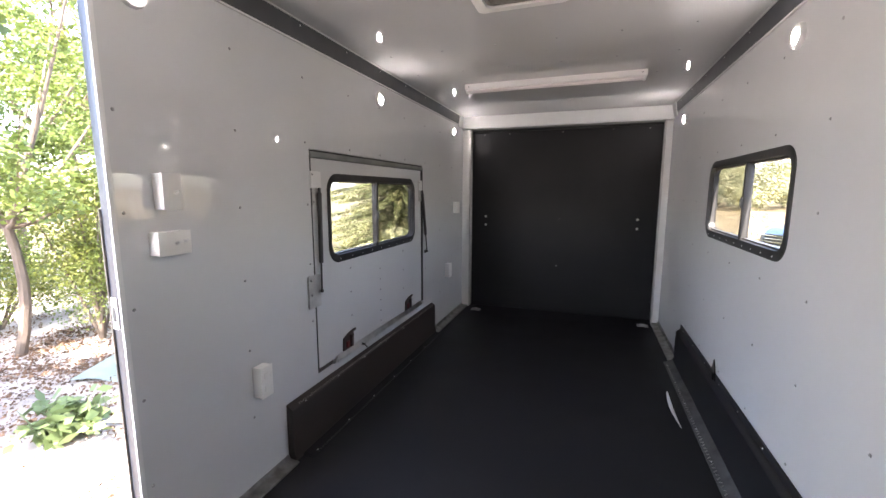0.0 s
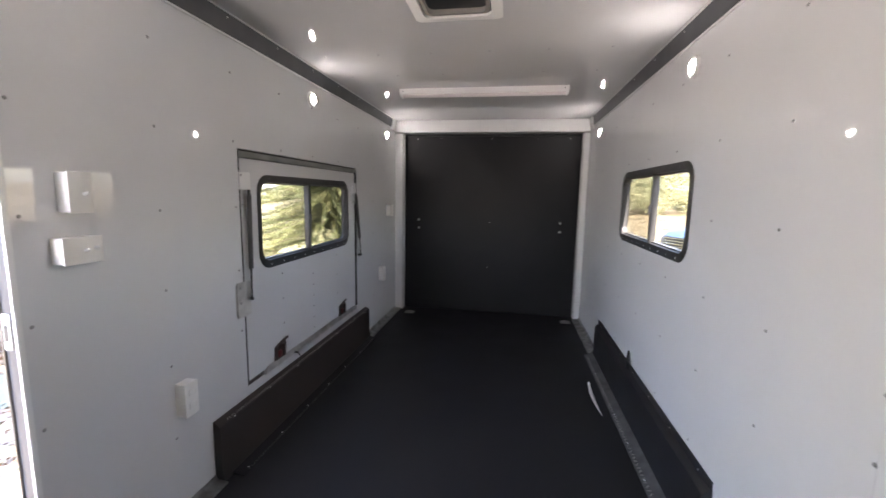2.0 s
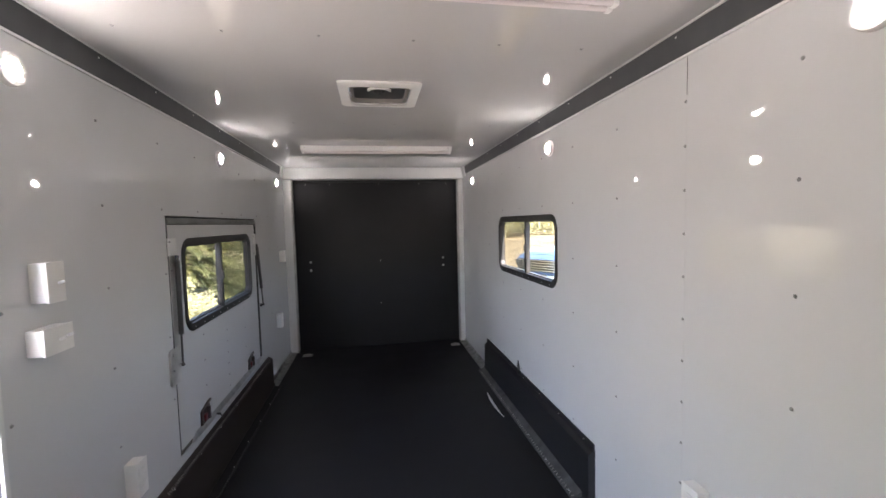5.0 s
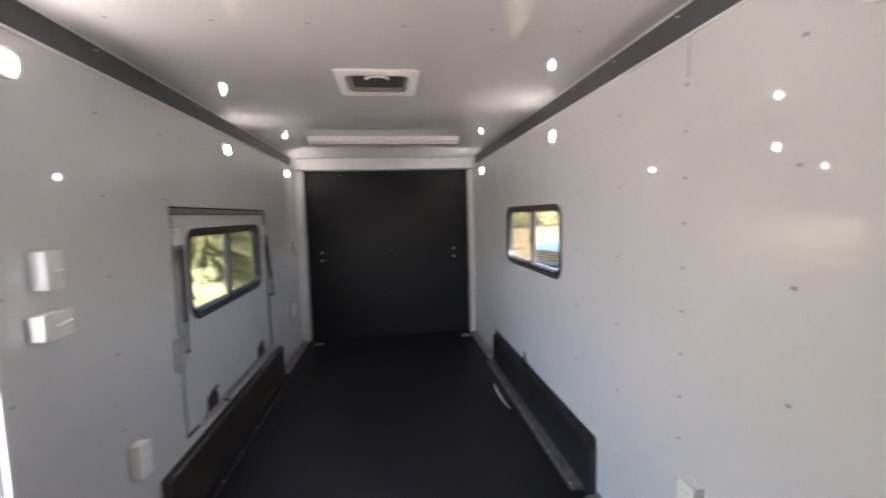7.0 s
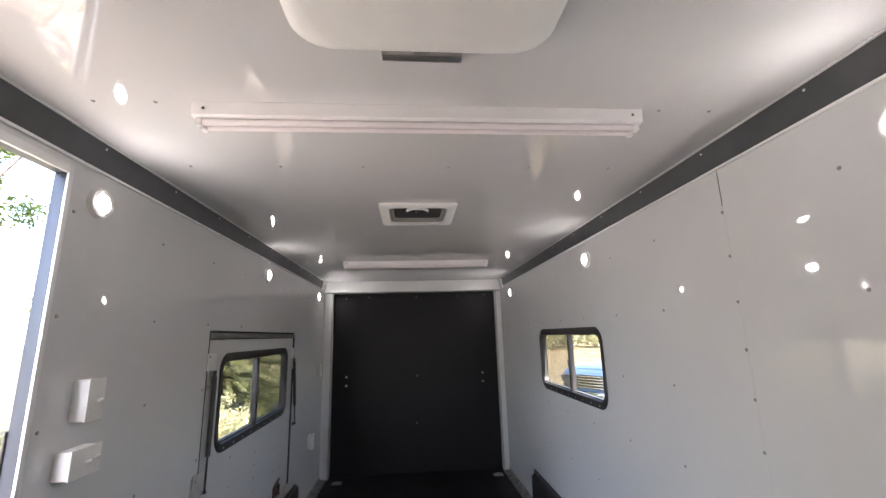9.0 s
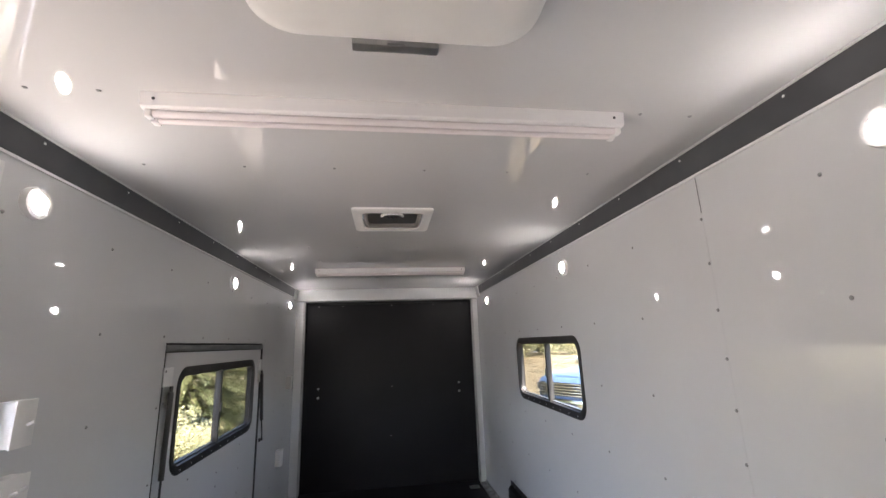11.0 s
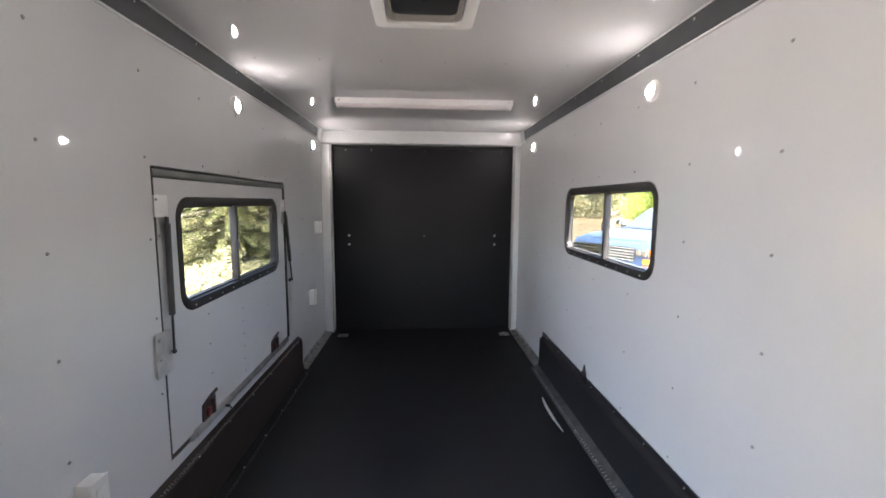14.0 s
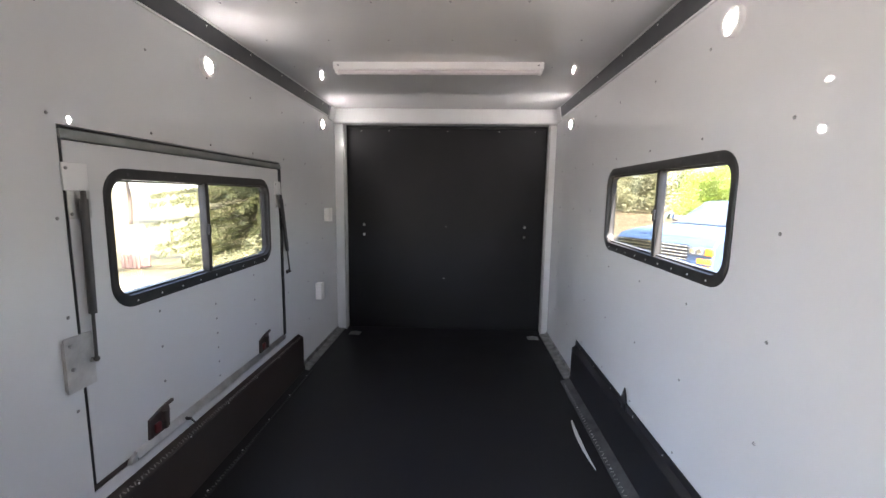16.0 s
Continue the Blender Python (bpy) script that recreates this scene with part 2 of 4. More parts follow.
gl.new(sep.outputs[1], far_zone.inputs[0])
gl.new(far_zone.outputs[0], lawn.inputs[0])
gl.new(field.inputs[6].links[0].from_socket, lawn.inputs[6])
gl.new(lawn.outputs[2], field.inputs[6])

# ---- building helpers ----
ORIGIN = {}


def box(bm, x0, x1, y0, y1, z0, z1, bevel=0.0):
    m = Matrix.LocRotScale(((x0 + x1) / 2, (y0 + y1) / 2, (z0 + z1) / 2), None, (abs(x1 - x0), abs(y1 - y0), abs(z1 - z0)))
    vs = bmesh.ops.create_cube(bm, size=1, matrix=m)["verts"]
    if bevel:
        es = list({e for v in vs for e in v.link_edges})
        bmesh.ops.bevel(bm, geom=es, offset=bevel, segments=2, profile=0.6, affect="EDGES")
    return bm


def tube(bm, p0, p1, r0, r1=None, seg=16, caps=True):
    p0, p1 = Vector(p0), Vector(p1)
    turn = (p1 - p0).to_track_quat("Z", "Y").to_matrix().to_4x4()
    bmesh.ops.create_cone(bm, cap_ends=caps, segments=seg, radius1=r0, radius2=r0 if r1 is None else r1, depth=(p1 - p0).length,
                          matrix=Matrix.Translation((p0 + p1) / 2) @ turn)
    return bm


def extrude_profile(bm, pts, y0, y1):
    """A closed outline of (x, z) points drawn out along y."""
    a = [bm.verts.new((x, y0, z)) for x, z in pts]
    b = [bm.verts.new((x, y1, z)) for x, z in pts]
    n = len(pts)
    for i in range(n):
        bm.faces.new((a[i], a[(i + 1) % n], b[(i + 1) % n], b[i]))
    bm.faces.new(a[::-1])
    bm.faces.new(b)
    bmesh.ops.recalc_face_normals(bm, faces=bm.faces)
    return bm


def round_rect(u0, u1, v0, v1, r, n=6):
    pts = []
    for cu, cv, a0 in ((u1 - r, v1 - r, 0), (u0 + r, v1 - r, 90), (u0 + r, v0 + r, 180), (u1 - r, v0 + r, 270)):
        for i in range(n + 1):
            a = radians(a0 + 90 * i / n)
            pts.append((cu + r * math.cos(a), cv + r * math.sin(a)))
    return pts


def ring(bm, outer, inner, place, d0, d1, lip=0.0):
    """A frame between two outlines of equal length; place(u, v, d) gives the point, d from d0 (back) to d1 (front)."""
    n = len(outer)
    mid = [(o[0] * 0.82 + i[0] * 0.18, o[1] * 0.82 + i[1] * 0.18) for o, i in zip(outer, inner)]
    loops = [[bm.verts.new(place(u, v, d)) for u, v in pts] for pts, d in ((outer, d0), (outer, d1 - lip), (mid, d1), (inner, d1), (inner, d0))]
    for a, b in zip(loops, loops[1:] + loops[:1]):
        for i in range(n):
            bm.faces.new((a[i], a[(i + 1) % n], b[(i + 1) % n], b[i]))
    bmesh.ops.recalc_face_normals(bm, faces=bm.faces)
    return bm


def plate(bm, outline, place, d0, d1):
    a = [bm.verts.new(place(u, v, d0)) for u, v in outline]
    b = [bm.verts.new(place(u, v, d1)) for u, v in outline]
    n = len(a)
    for i in range(n):
        bm.faces.new((a[i], a[(i + 1) % n], b[(i + 1) % n], b[i]))
    bm.faces.new(a[::-1])
    bm.faces.new(b)
    bmesh.ops.recalc_face_normals(bm, faces=bm.faces)
    return bm


def slab(bm, axis, d0, d1, us, vs, holes):
    """A thick sheet across axis with real rectangular openings (u0, u1, v0, v1)."""
    us = sorted(set(us) | {h[i] for h in holes for i in (0, 1)})
    vs = sorted(set(vs) | {h[i] for h in holes for i in (2, 3)})

    def solid(i, j):
        if not (0 <= i < len(us) - 1 and 0 <= j < len(vs) - 1):
            return False
        u, v = (us[i] + us[i + 1]) / 2, (vs[j] + vs[j + 1]) / 2
        return not any(h[0] < u < h[1] and h[2] < v < h[3] for h in holes)

    made = {}

    def vert(i, j, d):
        if (i, j, d) not in made:
            u, v = us[i], vs[j]
            made[i, j, d] = bm.verts.new((d, u, v) if axis == "x" else (u, d, v) if axis == "y" else (u, v, d))
        return made[i, j, d]

    for i in range(len(us) - 1):
        for j in range(len(vs) - 1):
            if not solid(i, j):
                continue
            for d in (d0, d1):
                bm.faces.new([vert(i, j, d), vert(i + 1, j, d), vert(i + 1, j + 1, d), vert(i, j + 1, d)])
            for di, dj, p, q in ((-1, 0, (i, j), (i, j + 1)), (1, 0, (i + 1, j), (i + 1, j + 1)), (0, -1, (i, j), (i + 1, j)), (0, 1, (i, j + 1), (i + 1, j + 1))):
                if not solid(i + di, j + dj):
                    bm.faces.new([vert(*p, d0), vert(*q, d0), vert(*q, d1), vert(*p, d1)])
    bmesh.ops.recalc_face_normals(bm, faces=bm.faces)
    return bm


def smooth_mesh(me, angle=35):
    for p in me.polygons:
        p.use_smooth = True
    me.set_sharp_from_angle(angle=radians(angle))


def link(name, bm, material, origin, smooth=True):
    bmesh.ops.translate(bm, verts=bm.verts, vec=-Vector(origin))
    me = bpy.data.meshes.new(name)
    bm.to_mesh(me)
    bm.free()
    me.materials.append(material)
    if smooth:
        smooth_mesh(me)
    return new(name, me)


def thing(name, origin, label, category, group="", kind=""):
    ob = new(name)
    ob.location = origin
    ob.empty_display_size = 0.1
    ORIGIN[ob] = Vector(origin)
    return tagged(ob, label, category, group, kind)


def solid_thing(name, bm, material, label, category, group="", kind=""):
    lo = [min(v.co[i] for v in bm.verts) for i in range(3)]
    hi = [max(v.co[i] for v in bm.verts) for i in range(3)]
    o = ((lo[0] + hi[0]) / 2, (lo[1] + hi[1]) / 2, lo[2])
    ob = link(name, bm, material, o)
    ob.location = o
    ORIGIN[ob] = Vector(o)
    return tagged(ob, label, category, group, kind)


def structure(name, bm, material, label, category=""):
    ob = link(name, bm, material, (0, 0, 0))
    ORIGIN[ob] = Vector((0, 0, 0))
    return tagged(ob, label, category, "", "structure")


def part(name, bm, material, parent, label=""):
    ob = link(name, bm, material, ORIGIN[parent])
    ob.parent = parent
    ORIGIN[ob] = ORIGIN[parent]
    return tagged(ob, label)


def part_at(name, me, parent, place):
    """One more piece on a shared mesh, at a pose in the world."""
    ob = new(name, me)
    ob.parent = parent
    ob.matrix_basis = Matrix.Translation(-ORIGIN[parent]) @ place
    return ob


def mesh_of(name, bm, material):
    me = bpy.data.meshes.new(name)
    bm.to_mesh(me)
    bm.free()
    me.materials.append(material)
    smooth_mesh(me)
    return me


def bm_new():
    return bmesh.new()


# ---- sizes of the trailer (metres) ----
L, R, TOP, BACK, FRONT = -1.0, 1.003, 2.05, 5.0, -1.55
GROUND = -0.45
T_WALL = 0.034
DOOR = (0.48, 1.386, 0.0, 1.925)          # side door opening: y, z
HATCH = (2.287, 3.742, 0.325, 1.487)
WIN_L = (2.418, 3.571, 0.888, 1.374)
WIN_R = (2.421, 3.531, 1.009, 1.458)
BORDER = 0.042


def inside(w, b=BORDER):
    return (w[0] + b - 0.017, w[1] - b + 0.017, w[2] + b, w[3] - b + 0.004)


# ---- floor, walls, ceiling ----
floor = structure("floor", box(bm_new(), L - 0.05, R + 0.05, FRONT, BACK + 0.05, -0.06, 0.0), BLACK_FLOOR, "black rubbery coated trailer floor, scuffed", "floor")

wall_left = structure("wall_left", slab(bm_new(), "x", L - T_WALL, L - 0.004, [FRONT, BACK + 0.05], [-0.06, TOP + 0.05], [(DOOR[0], DOOR[1], -0.06, DOOR[3]), HATCH]), OUTER_SKIN, "white trailer side wall with side door and hatch openings", "wall")
part("wall_panel", slab(bm_new(), "x", L - 0.004, L, [FRONT, BACK], [0.0, TOP], [(DOOR[0], DOOR[1], 0.0, DOOR[3]), HATCH]), WHITE_WALL, wall_left, "glossy white sheet lining")
wall_right = structure("wall_right", slab(bm_new(), "x", R + 0.004, R + T_WALL, [FRONT, BACK + 0.05], [-0.06, TOP + 0.05], [inside(WIN_R, 0.039)]), OUTER_SKIN, "white trailer side wall with one sliding window", "wall")
SEAM = 1.438
for y0, y1, holes in ((FRONT, SEAM - 0.0005, []), (SEAM + 0.0005, BACK, [inside(WIN_R, 0.039)])):
    part("wall_panel", slab(bm_new(), "x", R, R + 0.004, [y0, y1], [0.0, TOP], holes), WHITE_WALL, wall_right, "glossy white sheet lining")
wall_front = structure("wall_front", box(bm_new(), L - T_WALL, R + T_WALL, FRONT - 0.055, FRONT, -0.06, TOP + 0.05), WHITE_WALL, "plain white front wall of the trailer", "wall")
VENT = (-0.145, 0.149, 2.094, 2.377)
ceiling = structure("ceiling", slab(bm_new(), "z", TOP, TOP + 0.05, [L - T_WALL, R + T_WALL], [FRONT, BACK + 0.05], [VENT]), WHITE_CEIL, "glossy white sheet ceiling of the trailer", "ceiling")

# dark cove strips where the walls meet the ceiling
for side, wx in ((1, L), (-1, R)):
    def sx(d, wx=wx, side=side):
        return wx + side * d
    prof = [(sx(0.0), 1.964), (sx(0.006), 1.964), (sx(0.010), 1.972), (sx(0.018), 2.036), (sx(0.021), TOP - 0.001), (sx(0.0), TOP - 0.001)]
    cove = structure("cove_trim", extrude_profile(bm_new(), prof, FRONT, 4.72), DARK_TRIM, "dark grey cove trim along the ceiling edge", "trim")
    part("edge_strip", box(bm_new(), sx(0.0), sx(0.0085), FRONT, 4.72, 1.956, 1.9645, 0.0015), WHITE_TRIM, cove, "white lower lip")
    part("edge_strip", box(bm_new(), sx(0.0195), sx(0.029), FRONT, 4.72, TOP - 0.005, TOP - 0.0005, 0.0015), WHITE_TRIM, cove, "white upper lip")

# floor edge strips of tread aluminium
for side, wx, y0, y1 in ((1, L, FRONT, 2.034), (1, L, 3.95, 4.9), (-1, R, FRONT, 2.005), (-1, R, 3.95, 4.9)):
    wide = 0.072 if y0 > 3 else 0.064
    xs = [(0.001, 0.001), (wide, 0.001), (wide - 0.002, 0.008), (0.012, 0.012), (0.006, 0.03), (0.001, 0.03)]
    base = structure("baseboard", extrude_profile(bm_new(), [(wx + side * d, z) for d, z in xs], y0, y1), ALU_FLOOR, "scuffed grey tread aluminium strip at the floor edge", "trim")

# posts and header round the ramp door
for x0, x1 in ((L + 0.001, -0.912), (0.94, R - 0.001)):
    post = structure("door_post", box(bm_new(), x0, x1, 4.9, 4.998, 0.001, 1.93, 0.004), WHITE_TRIM, "white square post beside the ramp door", "trim")
    inner = x1 if x0 < 0 else x0
    part("post_edge", box(bm_new(), inner - 0.006, inner + 0.006, 4.888, 4.9, 0.001, 1.93, 0.002), ALU, post, "bright aluminium edge strip")
hd = extrude_profile(bm_new(), [(4.998, TOP - 0.001), (4.998, 1.925), (4.862, 1.925), (4.85, 1.935), (4.848, 2.04), (4.842, TOP - 0.001)], L + 0.002, R - 0.002)
bmesh.ops.transform(hd, matrix=Matrix(((0, 1, 0, 0), (1, 0, 0, 0), (0, 0, 1, 0), (0, 0, 0, 1))), verts=hd.verts)
bmesh.ops.recalc_face_normals(hd, faces=hd.faces)
structure("header_trim", hd, WHITE_TRIM, "white header beam above the ramp door", "trim")
for side, wx in ((1, L), (-1, R)):
    pr = [(wx + side * d, z) for d, z in ((0.001, 1.935), (0.012, 1.94), (0.032, TOP - 0.002), (0.001, TOP - 0.002))]
    structure("cove_end_trim", extrude_profile(bm_new(), pr, 4.722, 4.84), WHITE_TRIM, "white end cap of the cove trim", "trim")

# side door surround
jx = L - T_WALL
jamb = structure("door_frame", box(bm_new(), jx - 0.004, L - 0.006, DOOR[1] - 0.012, DOOR[1] - 0.001, 0.0, DOOR[3] - 0.002, 0.002), JAMB_SHADED, "metal jamb of the open side door, its shade coloured blue-grey", "door frame")
part("jamb", box(bm_new(), jx - 0.004, L - 0.006, DOOR[0] + 0.001, DOOR[0] + 0.012, 0.0, DOOR[3] - 0.002, 0.002), JAMB_SHADED, jamb)
part("jamb_head", box(bm_new(), jx - 0.004, L - 0.006, DOOR[0] + 0.013, DOOR[1] - 0.013, DOOR[3] - 0.012, DOOR[3] - 0.001, 0.002), JAMB_SHADED, jamb)
part("flange", box(bm_new(), L - 0.005, L + 0.003, DOOR[1] - 0.013, DOOR[1] + 0.003, 0.0, DOOR[3] + 0.012, 0.002), WHITE_TRIM, jamb, "bright white edge strip")
part("flange", box(bm_new(), L - 0.005, L + 0.004, DOOR[0] - 0.012, DOOR[0] + 0.014, 0.0, DOOR[3] + 0.012, 0.002), WHITE_TRIM, jamb, "bright white edge strip")
part("flange", box(bm_new(), L - 0.005, L + 0.004, DOOR[0] + 0.015, DOOR[1] - 0.015, DOOR[3] - 0.013, DOOR[3] + 0.012, 0.002), WHITE_TRIM, jamb, "bright white edge strip")
part("seal", box(bm_new(), jx - 0.012, jx - 0.005, DOOR[1] - 0.017, DOOR[1] + 0.01, 0.1, 1.23, 0.004), JAMB_BROWN, jamb, "brown-grey rubber seal")
strike = part("strike_plate", box(bm_new(), L - 0.034, L - 0.01, DOOR[1] - 0.017, DOOR[1] - 0.0125, 0.869, 0.966, 0.001), WHITE_TRIM, jamb, "white strike plate")
part("keeper", box(bm_new(), L - 0.029, L - 0.016, DOOR[1] - 0.0185, DOOR[1] - 0.0172, 0.893, 0.937), CAR_BLACK, strike, "dark latch slot")

# ---- screws of the walls and ceiling ----


def screw_mesh(name, r, h, material):
    bm = bm_new()
    bmesh.ops.create_cone(bm, cap_ends=True, segments=10, radius1=r, radius2=r * 0.55, depth=h, matrix=Matrix.Translation((0, 0, h / 2)))
    return mesh_of(name, bm, material)


SCREW = screw_mesh("screw", 0.0058, 0.0032, SCREW_MAT)
DARK_SCREW = screw_mesh("dark_screw", 0.0036, 0.0018, LIP_GREY)
WHITE_SCREW = screw_mesh("frame_screw", 0.0042, 0.0022, WHITE_TRIM)
TO_LEFT, TO_RIGHT, DOWN, TO_FRONT = (pose(0, 0, 0, 0, -90, 0), pose(0, 0, 0, 0, 90, 0), pose(0, 0, 0, 180, 0, 0), pose(0, 0, 0, 90, 0, 0))


def clear(y, z, zones):
    return not any(a - 0.01 < y < b + 0.01 and c - 0.01 < z < d + 0.01 for a, b, c, d in zones)


for col in range(-3, 10):
    y = SEAM + (0.3985 if col > 0 else 0.375) * col
    seam = col == 0
    for k in range(12 if seam else 6):
        z = (0.322 + 0.1488 * k) if seam else (0.325 + 0.296 * k)
        if z < 1.93 and clear(y, z, [WIN_R, (2.0, 3.96, 0, 0.31)]) and y < 4.85:
            part_at("screw", SCREW, wall_right, Matrix.Translation((R, y + (0.006 if seam else 0), z)) @ TO_LEFT)
for y in (-0.1, 0.3, 1.411, 1.845, 2.262, 2.655, 3.02, 3.405, 3.805, 4.17, 4.52):
    for k in range(6):
        z = 0.325 + 0.297 * k
        if clear(y, z, [HATCH, (DOOR[0], DOOR[1], 0, DOOR[3]), (2.0, 4.0, 0, 0.33), (1.5, 1.6, 1.05, 1.35)]):
            part_at("screw", SCREW, wall_left, Matrix.Translation((L, y, z)) @ TO_RIGHT)
for y, n in ((1.226, 14), (3.66, 14)):
    for k in range(n):
        x = -0.85 + 0.153 * k
        if abs(x) < 0.93 and not (abs(x) < 0.63):
            part_at("screw", SCREW, ceiling, Matrix.Translation((x, y, TOP)) @ DOWN)
for x in (-0.817, -0.505, -0.207, 0.108, 0.414, 0.73):
    for y in (1.64, 2.84, 3.24):
        part_at("screw", SCREW, ceiling, Matrix.Translation((x, y, TOP)) @ DOWN)
for cove_ob, wx, s in ((o, L if min(v[0] for v in o.bound_box) < 0 else R, 1 if min(v[0] for v in o.bound_box) < 0 else -1) for o in [q for q in scene.objects if q.name.startswith("cove_trim")]):
    for k in range(15):
        y = -0.9 + 0.385 * k
        part_at("screw", WHITE_SCREW, cove_ob, Matrix.Translation((wx + s * 0.0085, y, 1.9605)) @ (TO_RIGHT if s > 0 else TO_LEFT))
        part_at("screw", WHITE_SCREW, cove_ob, Matrix.Translation((wx + s * 0.0195, y + 0.06, TOP - 0.02)) @ (TO_RIGHT if s > 0 else TO_LEFT))

part("seam_gap", box(bm_new(), R - 0.0012, R + 0.002, 1.4372, 1.4388, 1.83, 1.954), RUBBER, wall_right, "dark open end of the panel seam")

# ---- ramp door ----
ramp = thing("ramp_door", (0, 5.0, 0), "closed black coated ramp door filling the rear opening", "ramp door")
part("door_panel", box(bm_new(), L - 0.05, R + 0.05, 5.0, 5.06, -0.05, TOP + 0.05), BLACK_DOOR, ramp)
for x in (-0.757, 0.768):
    for z in (1.006, 0.915):
        bm = bm_new()
        tube(bm, (x, 5.0, z), (x, 4.993, z), 0.013, 0.010)
        tube(bm, (x, 4.993, z), (x, 4.988, z), 0.006, 0.005, 6)
        part("bolt", bm, STEEL, ramp, "bright round bolt head")
for x in (-0.8, -0.5, 0.0, 0.5, 0.82):
    for z in (1.88, 0.5, 1.0):
        if z == 1.88 or x == 0.0:
            part_at("screw", WHITE_SCREW, ramp, Matrix.Translation((x + 0.03 * math.sin(9 * x + z), 5.0, z)) @ TO_FRONT)
part("top_seal", box(bm_new(), -0.9, 0.93, 4.97, 4.999, 1.9, 1.924, 0.004), RUBBER, ramp, "black rubber seal along the top")

for x in (-0.801, 0.851):
    tie = thing("floor_tie_down", (x, 4.785, 0.0), "small steel tie-down plate with ring on the black floor", "tie-down", "floor tie-downs")
    part("base_plate", box(bm_new(), x - 0.05, x + 0.05, 4.745, 4.825, 0.0, 0.006, 0.002), STEEL, tie)
    bm = bm_new()
    for i in range(12):
        a0, a1 = (2 * math.pi * k / 12 for k in (i, i + 1))
        tube(bm, (x + 0.028 * math.cos(a0), 4.785 + 0.022 * math.sin(a0), 0.012), (x + 0.028 * math.cos(a1), 4.785 + 0.022 * math.sin(a1), 0.012), 0.005, None, 8)
    part("ring", bm, STEEL, tie, "worn steel ring")

bm = bm_new()
pts = []
for i in range(15):
    t = i / 14
    w = 0.009 * math.sin(math.pi * min(1, 0.12 + 0.9 * t)) + 0.001
    pts.append((0.828 + 0.012 * (t - 0.5) ** 2 * 4, 2.968 + 0.431 * (1 - t), w))
outline = [(x - w, y) for x, y, w in pts] + [(x + w, y) for x, y, w in reversed(pts)]
plate(bm, outline, lambda u, v, d: (u, v, d), 0.0, 0.004)
# White trim paint gives the strip its glint; bare metal would mirror the dark.
solid_thing("metal_strip", bm, WHITE_TRIM, "thin metal strip lying on the black floor, its glint painted white", "metal strip")

# ---- wheel boxes ----
for side, wx, y0, y1, top in ((1, L, 2.036, 3.945, 0.264), (-1, R, 2.01, 3.925, 0.256)):
    def sx(d, wx=wx, side=side):
        return wx + side * d
    wb = thing("wheel_box", (sx(0.05), (y0 + y1) / 2, 0), "low black painted wheel box under the hatch, browned for lens haze" if side > 0 else "low black painted wheel box with a wall flange and tab", "wheel box", "wheel boxes")
    prof = [(sx(0.0015), 0.0005), (sx(0.046), 0.0005), (sx(0.046), 0.03), (sx(0.038), 0.045), (sx(0.038), top - 0.012), (sx(0.032), top - 0.003), (sx(0.008), top + 0.014), (sx(0.0015), top + 0.016)]
    part("body", extrude_profile(bm_new(), prof, y0, y1), HAZY_BOX if side > 0 else BLACK_BOX, wb)
    fl = [(sx(0.0015), top + 0.002), (sx(0.011), top + 0.002), (sx(0.007), top + 0.04), (sx(0.0015), top + 0.042)]
    if side < 0:
        part("wall_flange", extrude_profile(bm_new(), fl, y0 + 0.004, y1 + 0.02), BLACK_BOX, wb, "dark flange screwed to the wall")
    lip = [(sx(0.047), 0.0005), (sx(0.107), 0.0005), (sx(0.105), 0.004), (sx(0.075), 0.014 if side < 0 else 0.009), (sx(0.047), 0.03 if side < 0 else 0.014)]
    part("floor_lip", extrude_profile(bm_new(), lip, y0 + 0.05, y1 - 0.01), BLACK_FLOOR if side > 0 else LIP_GREY, wb, "scuffed sloped lip on the floor")
    tread = bm_new()
    count, gap = (70, 0.0258) if side < 0 else (118, 0.0158)
    for k in range(count):
        y = y0 + 0.06 + k * gap
        d, z = (0.0935, 0.0095) if side < 0 else (0.0275, top + 0.0012)
        size = (0.016, 0.0045, 0.0028) if side < 0 else (0.0125, 0.0036, 0.0026)
        m = Matrix.LocRotScale((sx(d), y, z), Euler((0, side * radians(25 if side < 0 else 36), radians(35 if k % 2 else -35))), size)
        bmesh.ops.create_cube(tread, size=1, matrix=m)
    if side > 0:
        worn = bm_new()
        for k in range(100):
            m = Matrix.LocRotScale((sx(0.098), y0 + 0.1 + k * 0.0182, 0.0062), Euler((0, radians(14), radians(35 if k % 2 else -35))), (0.013, 0.004, 0.0026))
            bmesh.ops.create_cube(worn, size=1, matrix=m)
        part("tread_pattern", worn, LIP_GREY, wb, "worn raised tread bars")
    part("tread_pattern", tread, ALU_FLOOR, wb, "raised tread bars")
    for k in range(7):
        y = y0 + 0.1 + k * (y1 - y0 - 0.2) / 6
        zt = top + 0.024 if side < 0 else top - 0.004
        part_at("screw", WHITE_SCREW, wb, Matrix.Translation((sx(0.0095 if side < 0 else 0.034), y, zt)) @ (TO_RIGHT if side > 0 else TO_LEFT))
        part_at("screw", WHITE_SCREW, wb, Matrix.Translation((sx(0.092), y, 0.0105)))

bm = bm_new()
plate(bm, [(3.028, 0.27), (3.083, 0.27), (3.098, 0.318), (3.07, 0.375), (3.045, 0.328)], lambda u, v, d: (R - d, u, v), 0.0105, 0.016)
box(bm, R - 0.024, R - 0.0165, 3.038, 3.078, 0.271, 0.308, 0.002)
solid_thing("pointed_tab", bm, CAR_BLACK, "black pointed metal tab above the wheel box", "bracket")

# ---- windows ----


